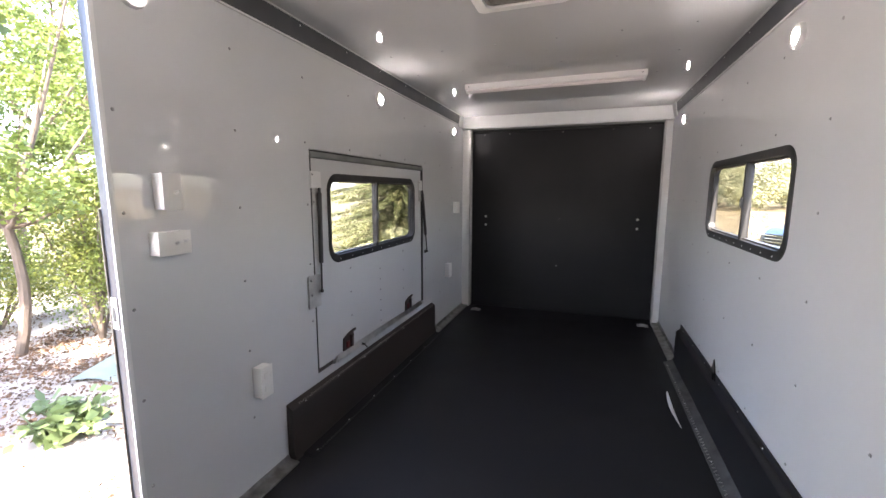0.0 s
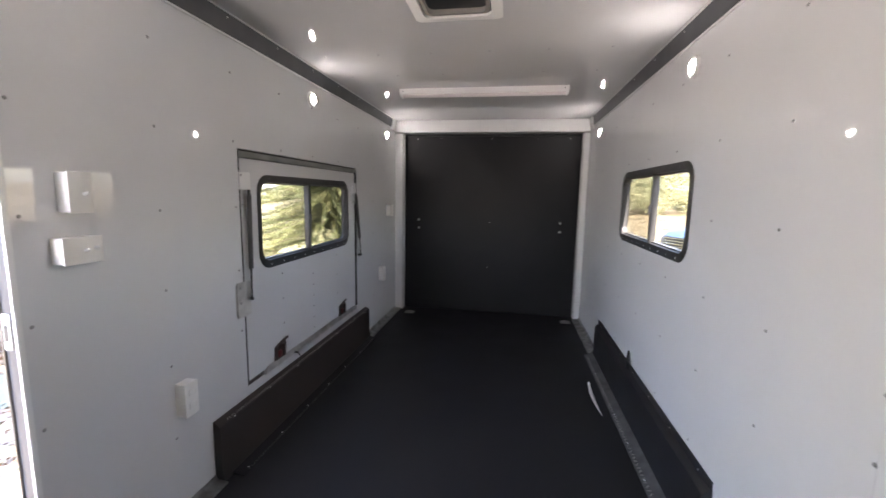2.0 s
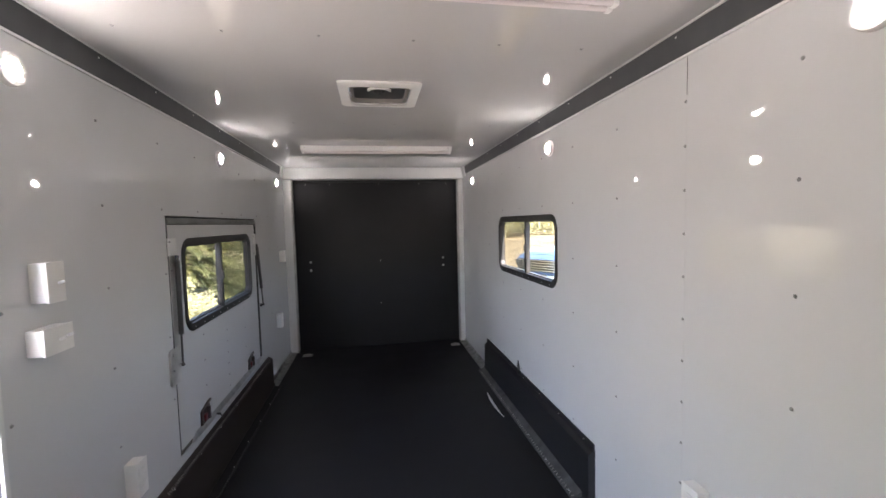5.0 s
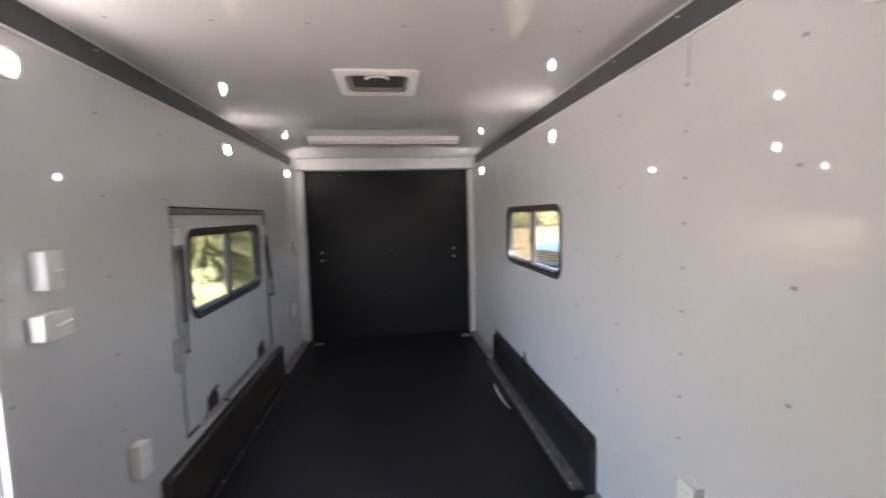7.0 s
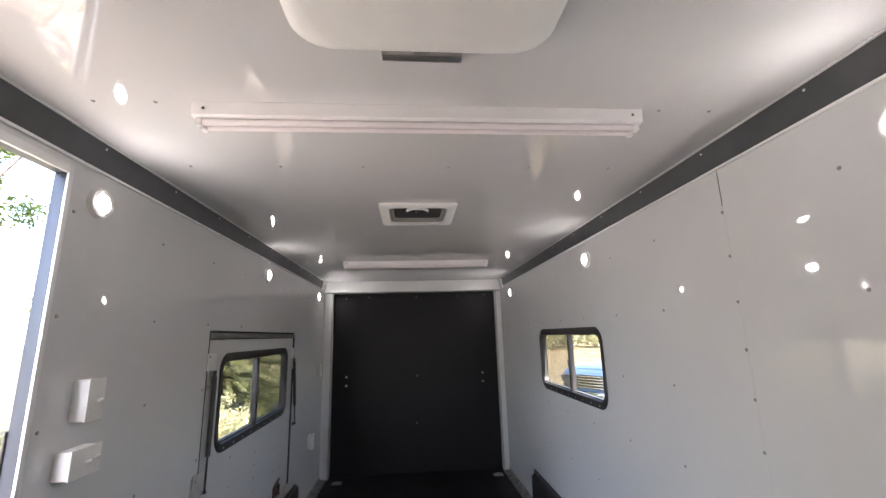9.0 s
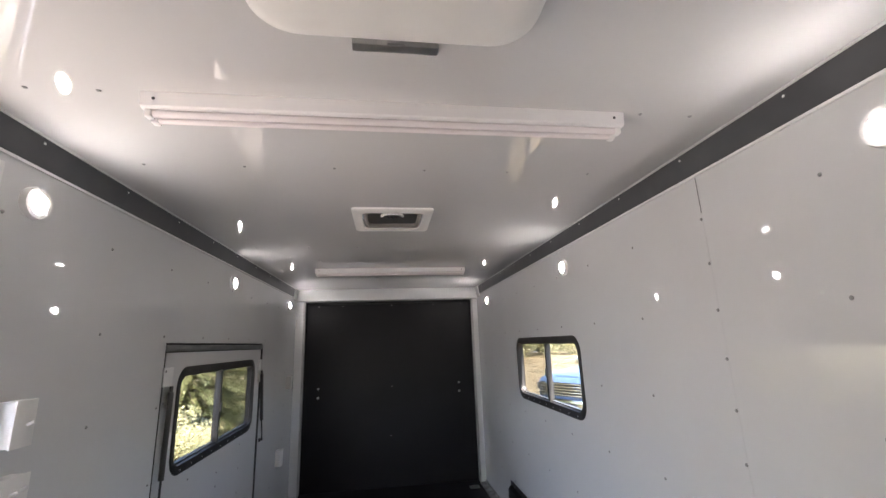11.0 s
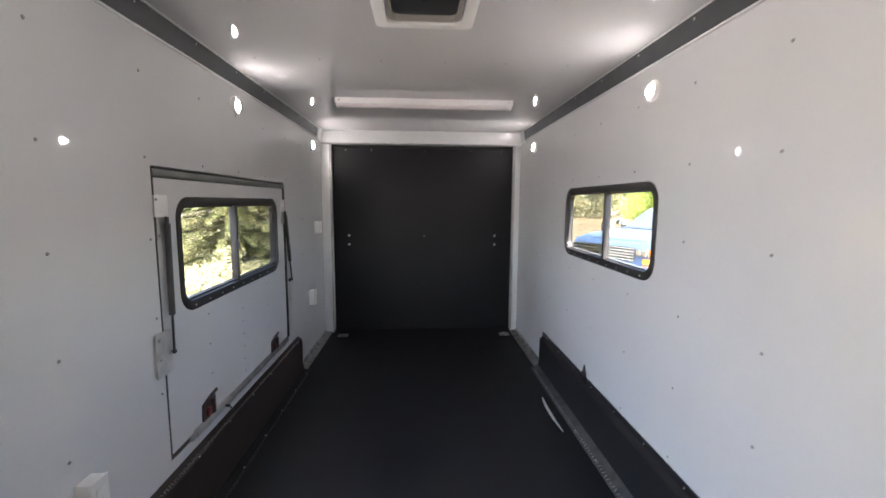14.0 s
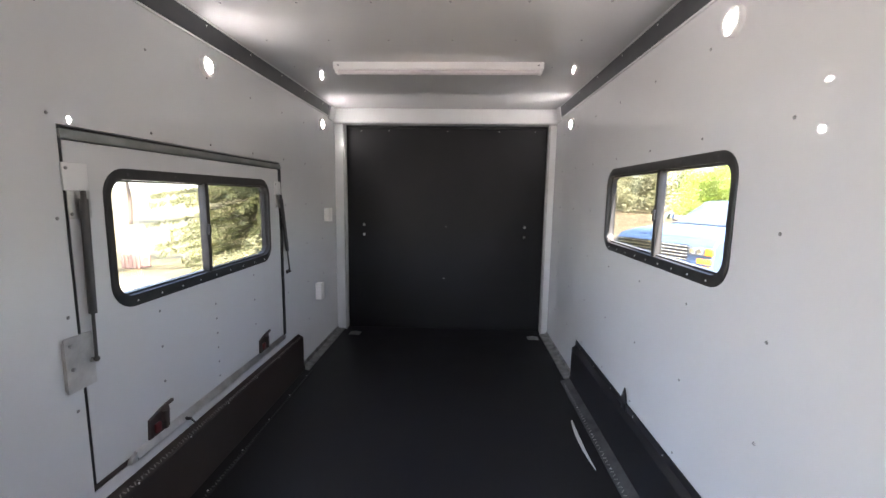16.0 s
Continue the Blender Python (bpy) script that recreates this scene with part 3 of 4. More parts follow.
def window_parts(parent, w, wx, side, mull, screws_low):
    """Black rounded frame, mullion, two panes; side is the way into the room."""
    def place(u, v, d):
        return (wx + side * d, u, v)
    fr = part("window_frame", ring(bm_new(), round_rect(*w, 0.092, 10), round_rect(*inside(w), 0.06, 10), place, -0.036, 0.007, 0.004), FRAME_BLACK, parent, "black rounded window frame")
    i0 = inside(w, BORDER + 0.001)
    i1 = inside(w, BORDER + 0.008)
    part("sash", ring(bm_new(), round_rect(*i0, 0.058, 10), round_rect(*i1, 0.046, 10), place, -0.04, -0.012, 0.003), FRAME_BLACK, parent)
    mu = box(bm_new(), wx - side * 0.034, wx + side * 0.002, mull - 0.022, mull - 0.001, i1[2] - 0.012, i1[3] + 0.012, 0.004)
    box(mu, wx - side * 0.036, wx - side * 0.008, mull + 0.0, mull + 0.02, i1[2] - 0.012, i1[3] + 0.012, 0.004)
    m = part("mullion", mu, FRAME_BLACK, parent)
    part("catch", box(bm_new(), wx + side * 0.0022, wx + side * 0.012, mull - 0.02, mull - 0.008, (w[2] + w[3]) / 2 - 0.03, (w[2] + w[3]) / 2 + 0.02, 0.003), CAR_BLACK, m, "small black sash catch")
    # Tinted panes darken the view out; without shadows, daylight still enters in full.
    for y0, y1, gm, d, lab in ((i1[0] - 0.01, mull - 0.01, GLASS, -0.024, "glass pane dimmed to hold back the bright outdoors"), (mull + 0.01, i1[1] + 0.01, SCREEN_GLASS, -0.030, "dimmed glass pane behind a fine insect screen")):
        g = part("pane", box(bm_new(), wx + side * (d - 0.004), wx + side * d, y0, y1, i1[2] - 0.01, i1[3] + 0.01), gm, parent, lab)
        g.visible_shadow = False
    turn = TO_RIGHT if side > 0 else TO_LEFT
    for k in range(9):
        y = w[0] + 0.1 + k * (w[1] - w[0] - 0.2) / 8
        part_at("screw", WHITE_SCREW, fr, Matrix.Translation((wx + side * 0.0068, y, w[2] + 0.019)) @ turn)
        if k % 2 == 0:
            part_at("screw", DARK_SCREW, fr, Matrix.Translation((wx + side * 0.0068, y, w[3] - 0.019)) @ turn)
    for z in (w[2] + 0.13, w[2] + 0.3):
        part_at("screw", DARK_SCREW, fr, Matrix.Translation((wx + side * 0.0068, w[1] - 0.012, z)) @ turn)


win_right = thing("window_1", (R, 3.03, WIN_R[2]), "black-framed sliding window with rounded corners in the white wall", "window", "", "structure")
window_parts(win_right, WIN_R, R, -1, 2.945, True)

# ---- escape hatch ----
hatch = thing("escape_hatch", (L, 3.03, HATCH[2]), "closed white escape hatch door with a black-framed sliding window", "hatch door")
leaf = (2.297, 3.704, 0.352, 1.443)
part("leaf", slab(bm_new(), "x", L - 0.034, L + 0.002, [leaf[0], leaf[1]], [leaf[2], leaf[3]], [inside(WIN_L, 0.039)]), WHITE_WALL, hatch, "glossy white door leaf")
# Unseen sheet added behind the leaf to block daylight in its gaps.
part("gap_backing", slab(bm_new(), "x", L - 0.042, L - 0.0352, [HATCH[0] - 0.02, HATCH[1] + 0.02], [HATCH[2] - 0.02, HATCH[3] + 0.02], [inside(WIN_L, 0.038)]), RUBBER, hatch, "black backing sheet added to keep daylight out of the gaps")
window_parts(hatch, WIN_L, L + 0.002, 1, 2.975, True)
hs = extrude_profile(bm_new(), [(L - 0.02, 1.447), (L + 0.007, 1.447), (L + 0.009, 1.452), (L + 0.004, 1.476), (L - 0.02, 1.478)], HATCH[0] + 0.002, HATCH[1] - 0.002)
part("hinge_strip", hs, HINGE_GREY, hatch, "grey aluminium hinge strip")
# Black strip standing in for the shadow above the hinge strip.
part("top_shade", box(bm_new(), L - 0.03, L - 0.004, HATCH[0] + 0.001, HATCH[1] - 0.001, 1.4785, 1.4845), RUBBER, hatch, "dark strip for the shaded gap above the hinge strip")
part("sill_strip", extrude_profile(bm_new(), [(L - 0.02, 0.326), (L + 0.016, 0.326), (L + 0.018, 0.334), (L + 0.008, 0.36), (L + 0.003, 0.364), (L - 0.02, 0.346)], 2.45, 3.69), ALU, hatch, "dull silver sill strip")
part("sill_tip", plate(bm_new(), [(2.42, 0.329), (2.449, 0.326), (2.449, 0.36), (2.43, 0.348)], lambda u, v, d: (L + d, u, v), -0.01, 0.015), ALU, hatch, "bent silver end of the sill strip")
part("sill_slot", box(bm_new(), L - 0.032, L - 0.003, 2.291, 2.44, 0.3265, 0.3505), LATCH_DARK, hatch, "dark brown slot below the leaf")
for y, h in ((2.565, 0.1), (3.42, 0.1)):
    z0 = 0.364
    lt = bm_new()
    plate(lt, [(y - 0.05, z0), (y + 0.055, z0), (y + 0.06, z0 + 0.07), (y + 0.056, z0 + 0.086), (y + 0.085, z0 + h - 0.012), (y + 0.085, z0 + h), (y + 0.052, z0 + h - 0.002), (y + 0.01, z0 + 0.09), (y - 0.045, z0 + 0.074)], lambda u, v, d: (L + d, u, v), 0.0025, 0.012)
    box(lt, L + 0.0122, L + 0.03, y + 0.012, y + 0.028, z0 + 0.01, z0 + 0.08, 0.003)
    lo = part("latch", lt, LATCH_DARK, hatch, "dark brown draw latch")
    part("lever", box(bm_new(), L + 0.0124, L + 0.024, y - 0.03, y + 0.0, z0 + 0.014, z0 + 0.052, 0.006), LATCH_RED, lo, "dull red latch lever")
part("catch_pin", tube(tube(bm_new(), (L + 0.003, 2.71, 0.34), (L + 0.035, 2.715, 0.338), 0.008, 0.006), (L + 0.03, 2.715, 0.338), (L + 0.034, 2.74, 0.306), 0.004), STRUT_DARK, hatch, "dark catch pin")
for dy in (0, 0.36, 0.725):
    for k in range(6 if dy == 0.36 else 3):
        z = 0.405 + (0.0725 * k if dy == 0.36 else 0.1435 * (k + 1))
        part_at("screw", SCREW, hatch, Matrix.Translation((L + 0.002, 2.625 + dy, z)) @ TO_RIGHT)


def gas_strut(y_top, y_low, z_top, z_low, bracket_w):
    st = thing("gas_strut", (L, y_top, z_low), "dark gas strut with pale steel mounting plates on the hatch side", "gas strut", "hatch gas struts")
    b = part("bracket", box(bm_new(), L + 0.0022, L + 0.0085, y_top - 0.045, y_top + bracket_w, z_top, z_top + 0.082, 0.0015), WHITE_TRIM, st, "white painted mounting plate")
    lb = part("bracket", box(bm_new(), L + 0.0022, L + 0.0065, y_top - 0.035, y_top + bracket_w + 0.004, z_top - 0.085, z_top - 0.0005, 0.001), ALU, st, "dull steel mounting plate")
    part_at("screw", SCREW, b, Matrix.Translation((L + 0.0085, y_top - 0.034, z_top + 0.066)) @ TO_RIGHT)
    part_at("screw", SCREW, lb, Matrix.Translation((L + 0.0065, y_top - 0.026, z_top - 0.07)) @ TO_RIGHT)
    xx = L + 0.0225
    split = z_top + (z_low - z_top) * 0.72
    ys = y_top + (y_low - y_top) * 0.72
    part("cylinder", tube(tube(bm_new(), (xx, y_top, z_top + 0.0), (xx, y_top + (y_low - y_top) * 0.06, z_top - 0.03), 0.0075), (xx, y_top + (y_low - y_top) * 0.05, z_top - 0.025), (xx, ys, split), 0.0115), STRUT_DARK, st)
    part("rod", tube(bm_new(), (xx, ys, split), (xx, y_low, z_low), 0.0048), STRUT_DARK, st, "thin dark piston rod")
    en = bm_new()
    bmesh.ops.create_uvsphere(en, u_segments=12, v_segments=8, radius=0.0095, matrix=Matrix.Translation((xx, y_low, z_low)))
    tube(en, (xx, y_low, z_low), (L + 0.0102, y_low - 0.005, z_low), 0.005)
    part("end_ball", en, STRUT_DARK, st)
    return st


s1 = gas_strut(2.328, 2.318, 1.297, 0.77, 0.036)
lp = plate(bm_new(), round_rect(2.23, 2.325, 0.69, 0.86, 0.004, 2), lambda u, v, d: (L + d, u, v), 0.005, 0.0105)
box(lp, L + 0.0022, L + 0.0048, 2.228, 2.28, 0.7, 0.85)
lower = part("lower_plate", lp, PALE_STEEL, s1, "brushed steel lower plate with bolts")
for y, z in ((2.246, 0.836), (2.248, 0.762), (2.31, 0.767)):
    part("bolt", tube(bm_new(), (L + 0.0105, y, z), (L + 0.018, y + 0.002, z), 0.0065, 0.006, 8), STEEL, lower)
# Black filler strip so the narrow gap beside the leaf reads dark.
part("near_edge_gap", box(bm_new(), L - 0.03, L + 0.0005, 2.2875, 2.2962, 0.352, 1.452), RUBBER, hatch, "black strip standing in for the dark gap beside the leaf")
s2 = gas_strut(3.69, 3.79, 1.285, 0.775, 0.035)
part("lower_plate", box(bm_new(), L + 0.0022, L + 0.014, 3.775, 3.805, 0.76, 0.785, 0.003), STRUT_DARK, s2)
# Wider black strip, slightly proud, drawn for the dark gap at the far edge.
part("far_edge_gap", box(bm_new(), L - 0.03, L + 0.006, 3.7055, 3.7405, 0.355, 1.446, 0.002), RUBBER, hatch, "black strip standing in for the dark gap beside the leaf")

# ---- switches and sockets ----


def wall_unit(name, y0, y1, z0, z1, depth, label, category, knobs, outlet=False, wx=L, side=1):
    def out(d):
        return wx + side * d
    u = thing(name, (wx, (y0 + y1) / 2, z0), label, category, "white wall boxes")
    part("box", box(bm_new(), out(0), out(depth), y0, y1, z0, z1, 0.004), WHITE_PLASTIC, u)
    fp = part("faceplate", box(bm_new(), out(depth + 0.0002), out(depth + 0.006), y0 - 0.002, y1 + 0.002, z0 - 0.002, z1 + 0.002, 0.0025), WHITE_PLASTIC, u, "white plastic faceplate")
    for y, z in knobs:
        if outlet:
            k = box(bm_new(), out(depth + 0.0062), out(depth + 0.009), y - 0.016, y + 0.016, z - 0.013, z + 0.013, 0.003)
            part("socket", k, WHITE_PLASTIC, fp)
        else:
            k = tube(bm_new(), (out(depth + 0.006), y, z), (out(depth + 0.02), y + 0.002, z + 0.006), 0.005, 0.004, 10)
            part("toggle", k, WHITE_TRIM, fp, "small white toggle")


wall_unit("light_switch", 1.503, 1.566, 1.223, 1.336, 0.042, "white surface-mounted wall switch box with one toggle", "switch", [(1.543, 1.275)])
wall_unit("light_switch", 1.474, 1.582, 1.078, 1.152, 0.042, "white surface-mounted double switch box beside the side door", "switch", [(1.53, 1.113), (1.56, 1.117)])
wall_unit("power_outlet", 1.85, 1.912, 0.412, 0.545, 0.042, "white surface-mounted power outlet low on the wall", "outlet", [(1.881, 0.452), (1.881, 0.506)], True)
wall_unit("power_outlet", 4.57, 4.645, 1.06, 1.172, 0.042, "white outlet box on the wall near the ramp door", "outlet", [(4.607, 1.116)], True)
wall_unit("power_outlet", 4.32, 4.395, 0.44, 0.572, 0.042, "white outlet box low on the wall near the ramp door", "outlet", [(4.357, 0.5)], True)
wall_unit("power_outlet", 1.316, 1.384, 0.395, 0.522, 0.04, "white surface-mounted power outlet low on the seamed wall", "outlet", [(1.35, 0.432), (1.35, 0.485)], True, R, -1)

# ---- round wall lights ----


def puck(wx, side, y, z):
    p = thing("puck_light", (wx, y, z - 0.05), "lit round white puck light high on the wall", "wall light", "puck lights")
    outer, inner = ([(r * math.cos(2 * math.pi * k / 32), r * math.sin(2 * math.pi * k / 32)) for k in range(32)] for r in (0.046, 0.029))
    part("rim", ring(bm_new(), outer, inner, lambda u, v, d: (wx + side * d, y + u, z + v), 0.0, 0.017, 0.009), RIM, p, "pale metal rim")
    bm = bm_new()
    bmesh.ops.create_uvsphere(bm, u_segments=24, v_segments=12, radius=0.03, matrix=Matrix.LocRotScale((wx + side * 0.012, y, z), None, (0.4, 0.98, 0.98)))
    part("lens", bm, PUCK_LIGHT, p, "glowing warm white lens")
    return p


for y in (-0.03, 1.493, 3.016, 4.543):
    puck(L, 1, y, 1.86)
for y in (0.911, 2.515, 4.38):
    puck(R, -1, y, 1.848)

# ---- ceiling lamps, vent, air conditioner ----


def strip_lamp(x0, x1, y0, label):
    lamp = thing("fluorescent_light", (0.005, y0 + 0.06, TOP), label, "ceiling light", "ceiling strip lights")
    prof = [(y0, TOP - 0.0005), (y0 + 0.004, TOP - 0.034), (y0 + 0.009, TOP - 0.038), (y0 + 0.076, TOP - 0.038), (y0 + 0.081, TOP - 0.034), (y0 + 0.085, TOP - 0.0005)]
    bm = extrude_profile(bm_new(), prof, x0, x1)
    bmesh.ops.transform(bm, matrix=Matrix(((0, 1, 0, 0), (1, 0, 0, 0), (0, 0, 1, 0), (0, 0, 0, 1))), verts=bm.verts)
    bmesh.ops.recalc_face_normals(bm, faces=bm.faces)
    body = part("housing", bm, FIXTURE_WHITE, lamp, "white enamelled housing")
    for yy in (y0 + 0.024, y0 + 0.054):
        part("tube", tube(bm_new(), (x0 + 0.022, yy, TOP - 0.046), (x1 - 0.022, yy, TOP - 0.046), 0.0095), ACRYLIC, lamp, "unlit pale fluorescent tube")
        for xa, xb in ((x0 + 0.006, x0 + 0.022), (x1 - 0.022, x1 - 0.006)):
            part("lamp_holder", box(bm_new(), xa, xb, yy - 0.011, yy + 0.011, TOP - 0.0565, TOP - 0.0385, 0.003), FIXTURE_WHITE, lamp)
    for x in (x0 + 0.03, x1 - 0.03):
        part("hole", tube(bm_new(), (x, y0 + 0.001, TOP - 0.018), (x, y0 - 0.0006, TOP - 0.018), 0.0038, None, 10), CAR_BLACK, body, "dark screw hole")
    return lamp


strip_lamp(-0.604, 0.626, 1.22, "white twin-tube fluorescent batten on the ceiling, switched off")
strip_lamp(-0.588, 0.617, 3.567, "white twin-tube fluorescent batten near the ramp door, switched off")

vent = thing("roof_vent", (0, 2.235, TOP), "square white roof vent with smoked lid and crank", "roof vent")
VO = (-0.186, 0.19, 2.053, 2.418)


def up(u, v, d):
    return (u, v, TOP - d)


part("frame", ring(bm_new(), round_rect(*VO, 0.02, 3), round_rect(VO[0] + 0.045, VO[1] - 0.045, VO[2] + 0.045, VO[3] - 0.045, 0.03, 3), up, 0.0005, 0.014, 0.006), WHITE_PLASTIC, vent, "white plastic trim frame")
part("inner_frame", ring(bm_new(), round_rect(VO[0] + 0.05, VO[1] - 0.05, VO[2] + 0.05, VO[3] - 0.05, 0.028, 3), round_rect(VO[0] + 0.066, VO[1] - 0.066, VO[2] + 0.066, VO[3] - 0.066, 0.03, 3), up, -0.05, 0.008, 0.002), VENT_DARK, vent, "grey inner screen frame")
part("lid", box(bm_new(), VO[0] + 0.02, VO[1] - 0.02, VO[2] + 0.02, VO[3] - 0.02, TOP + 0.055, TOP + 0.075, 0.006), VENT_TINT, vent, "smoked dark lid")
part("screen", box(bm_new(), VO[0] + 0.06, VO[1] - 0.06, VO[2] + 0.06, VO[3] - 0.06, TOP + 0.012, TOP + 0.016), VENT_TINT, vent, "dark insect screen")
kb = bm_new()
for i in range(10):
    a0, a1 = (math.pi * (0.05 + 0.9 * k / 10) for k in (i, i + 1))
    tube(kb, (0.05 * math.cos(a0), 2.172 - 0.045 * math.sin(a0), TOP - 0.006), (0.05 * math.cos(a1), 2.172 - 0.045 * math.sin(a1), TOP - 0.006), 0.007, None, 8)
crank = part("crank_bow", kb, WHITE_PLASTIC, vent, "pale curved crank guard")
part("knob", tube(tube(bm_new(), (0, 2.172, TOP + 0.012), (0, 2.172, TOP - 0.008), 0.03, 0.026, 20), (0, 2.172, TOP - 0.008), (0, 2.172, TOP - 0.018), 0.012, 0.009, 12), CAR_BLACK, vent, "black crank knob")

ac = thing("air_conditioner", (-0.015, 0.66, TOP), "white rounded ceiling air conditioner shroud", "air conditioner")
bm = bm_new()
rings = []
for inset, d in ((0.0, 0.0005), (0.0, 0.02), (0.01, 0.045), (0.035, 0.062), (0.06, 0.066)):
    rings.append([bm.verts.new((u, v, TOP - d)) for u, v in round_rect(-0.268 + inset, 0.253 - inset, 0.36 + inset, 0.957 - inset, 0.075, 6)])
for a, b in zip(rings, rings[1:]):
    for i in range(len(a)):
        bm.faces.new((a[i], a[(i + 1) % len(a)], b[(i + 1) % len(a)], b[i]))
bm.faces.new(rings[-1])
bm.faces.new(rings[0][::-1])
bmesh.ops.recalc_face_normals(bm, faces=bm.faces)
part("shroud", bm, WHITE_PLASTIC, ac)
for k in range(5):
    part("louvre", box(bm_new(), -0.17, 0.14, 0.5 + 0.035 * k, 0.52 + 0.035 * k, TOP - 0.071, TOP - 0.0662, 0.001), FIXTURE_WHITE, ac, "slim white louvre")

bm = box(bm_new(), -0.096, 0.081, 0.999, 1.022, TOP - 0.014, TOP - 0.0005, 0.003)
box(bm, -0.025, 0.01, 0.994, 0.9985, TOP - 0.012, TOP - 0.003, 0.001)
solid_thing("ceiling_bar", bm, STEEL, "short grey metal bar fixed to the ceiling", "bracket")

# ---- ground ----


def ground_z(x, y):
    d = math.hypot(x, y)
    rise = 0.016 * max(0.0, x - 8) + 0.010 * max(0.0, -x - 14)
    bumpy = 0.05 * noise.noise((x * 0.35, y * 0.35, 3.1)) * min(1, max(0, (d - 4) / 6))
    return GROUND + min(rise, 3.0) + bumpy


bm = bm_new()
steps = [math.copysign(abs(k / 60) ** 2.6 * 260 + abs(k) * 0.12, k) for k in range(-60, 61)]
grid = [[bm.verts.new((x, y + 4, ground_z(x, y + 4))) for y in steps] for x in steps]
for i in range(len(steps) - 1):
    for j in range(len(steps) - 1):
        bm.faces.new((grid[i][j], grid[i + 1][j], grid[i + 1][j + 1], grid[i][j + 1]))
ground = structure("ground", bm, GROUND_MAT, "pale dry dirt and straw-coloured grass", "ground")

# ---- plants ----
rng = np.random.default_rng(7)


def leaf_cloud(name, centres, spread, count, size, material, flat=0.5, aspect=0.55):
    """Many small pointed leaves round the given centres, one mesh."""
    c = np.array(centres, dtype=float)
    pick = rng.integers(0, len(c), count)
    off = rng.normal(0, 1, (count, 3))
    off /= np.linalg.norm(off, axis=1)[:, None]
    off *= (rng.random(count) ** 0.5)[:, None] * np.array(spread)
    p = c[pick] + off
    d = rng.normal(0, 1, (count, 3))
    d[:, 2] = d[:, 2] * flat - 0.25
    d /= np.linalg.norm(d, axis=1)[:, None]
    side = np.cross(d, rng.normal(0, 1, (count, 3)))
    side /= np.linalg.norm(side, axis=1)[:, None]
    s = size * (0.6 + 0.8 * rng.random(count))[:, None]
    verts = np.stack([p, p + d * s * 0.5 + side * s * aspect * 0.5, p + d * s, p + d * s * 0.5 - side * s * aspect * 0.5], 1).reshape(-1, 3)
    idx = np.arange(count * 4).reshape(-1, 4)
    me = bpy.data.meshes.new(name)
    me.from_pydata(verts.tolist(), [], idx.tolist())
    me.materials.append(material)
    return me


def limb(bm, p0, p1, r0, r1, bend, n=5):
    p0, p1 = Vector(p0), Vector(p1)
    last = p0
    for i in range(1, n + 1):
        t = i / n
        q = p0.lerp(p1, t) + Vector(bend) * math.sin(math.pi * t)
        tube(bm, last, q, r0 + (r1 - r0) * (i - 1) / n, r0 + (r1 - r0) * t, 8, False)
        last = q
    return p1


def broad_tree(x, y, height, crown, trunk_r, leaves, size, material, label, low=0.35, seed=1):
    rnd = random.Random(seed)
    z0 = ground_z(x, y) - 0.05
    t = thing("tree", (x, y, z0), label, "tree", "broadleaf trees")
    bm = bm_new()
    fork = Vector((x + rnd.uniform(-.2, .2), y + rnd.uniform(-.2, .2), z0 + height * low))
    limb(bm, (x, y, z0), fork, trunk_r, trunk_r * 0.75, (0.08, 0.05, 0))
    centres = []
    for k in range(9):
        a = k * 2.4 + rnd.random()
        rr = crown * rnd.uniform(0.45, 0.95)
        tip = Vector((x + rr * math.cos(a), y + rr * math.sin(a), z0 + height * rnd.uniform(low + 0.12, 1.0)))
        limb(bm, fork, tip, trunk_r * 0.5, trunk_r * 0.08, (0, 0, -0.1 * crown))
        for q in range(5):
            centres.append(fork.lerp(tip, 0.45 + 0.14 * q) + Vector((rnd.gauss(0, .3), rnd.gauss(0, .3), rnd.gauss(0, .3))) * crown * 0.35)
    part("trunk", bm, BARK, t, "brown forked trunk and limbs")
    me = leaf_cloud("crown", [c - ORIGIN[t] for c in centres], (crown * 0.2, crown * 0.2, crown * 0.15), leaves, size, material)
    c = new("crown", me)
    c.parent = t
    return t


def bush(x, y, r, h, leaves, size, material, label, seed=1, name="bush"):
    rnd = random.Random(seed)
    z0 = ground_z(x, y) - 0.02
    b = thing(name, (x, y, z0), label, "bush", "bushes")
    bm = bm_new()
    centres = []
    for k in range(8):
        a = k * 2.4 + rnd.random()
        tip = Vector((r * 0.8 * math.cos(a) * rnd.random(), r * 0.8 * math.sin(a) * rnd.random(), h * rnd.uniform(0.45, 0.95)))
        limb(bm, (x, y, z0), Vector((x, y, z0)) + tip, 0.02, 0.005, (0, 0, 0.03), 3)
        centres += [tip, tip * 0.65, tip * 0.35 + Vector((rnd.gauss(0, r * .4), rnd.gauss(0, r * .4), 0.1))]
    part("stem", bm, BARK, b, "thin brown forking stem")
    me = leaf_cloud("foliage", centres, (r * 0.33, r * 0.33, h * 0.2), leaves, size, material)
    f = new("foliage", me)
    f.parent = b
    return b


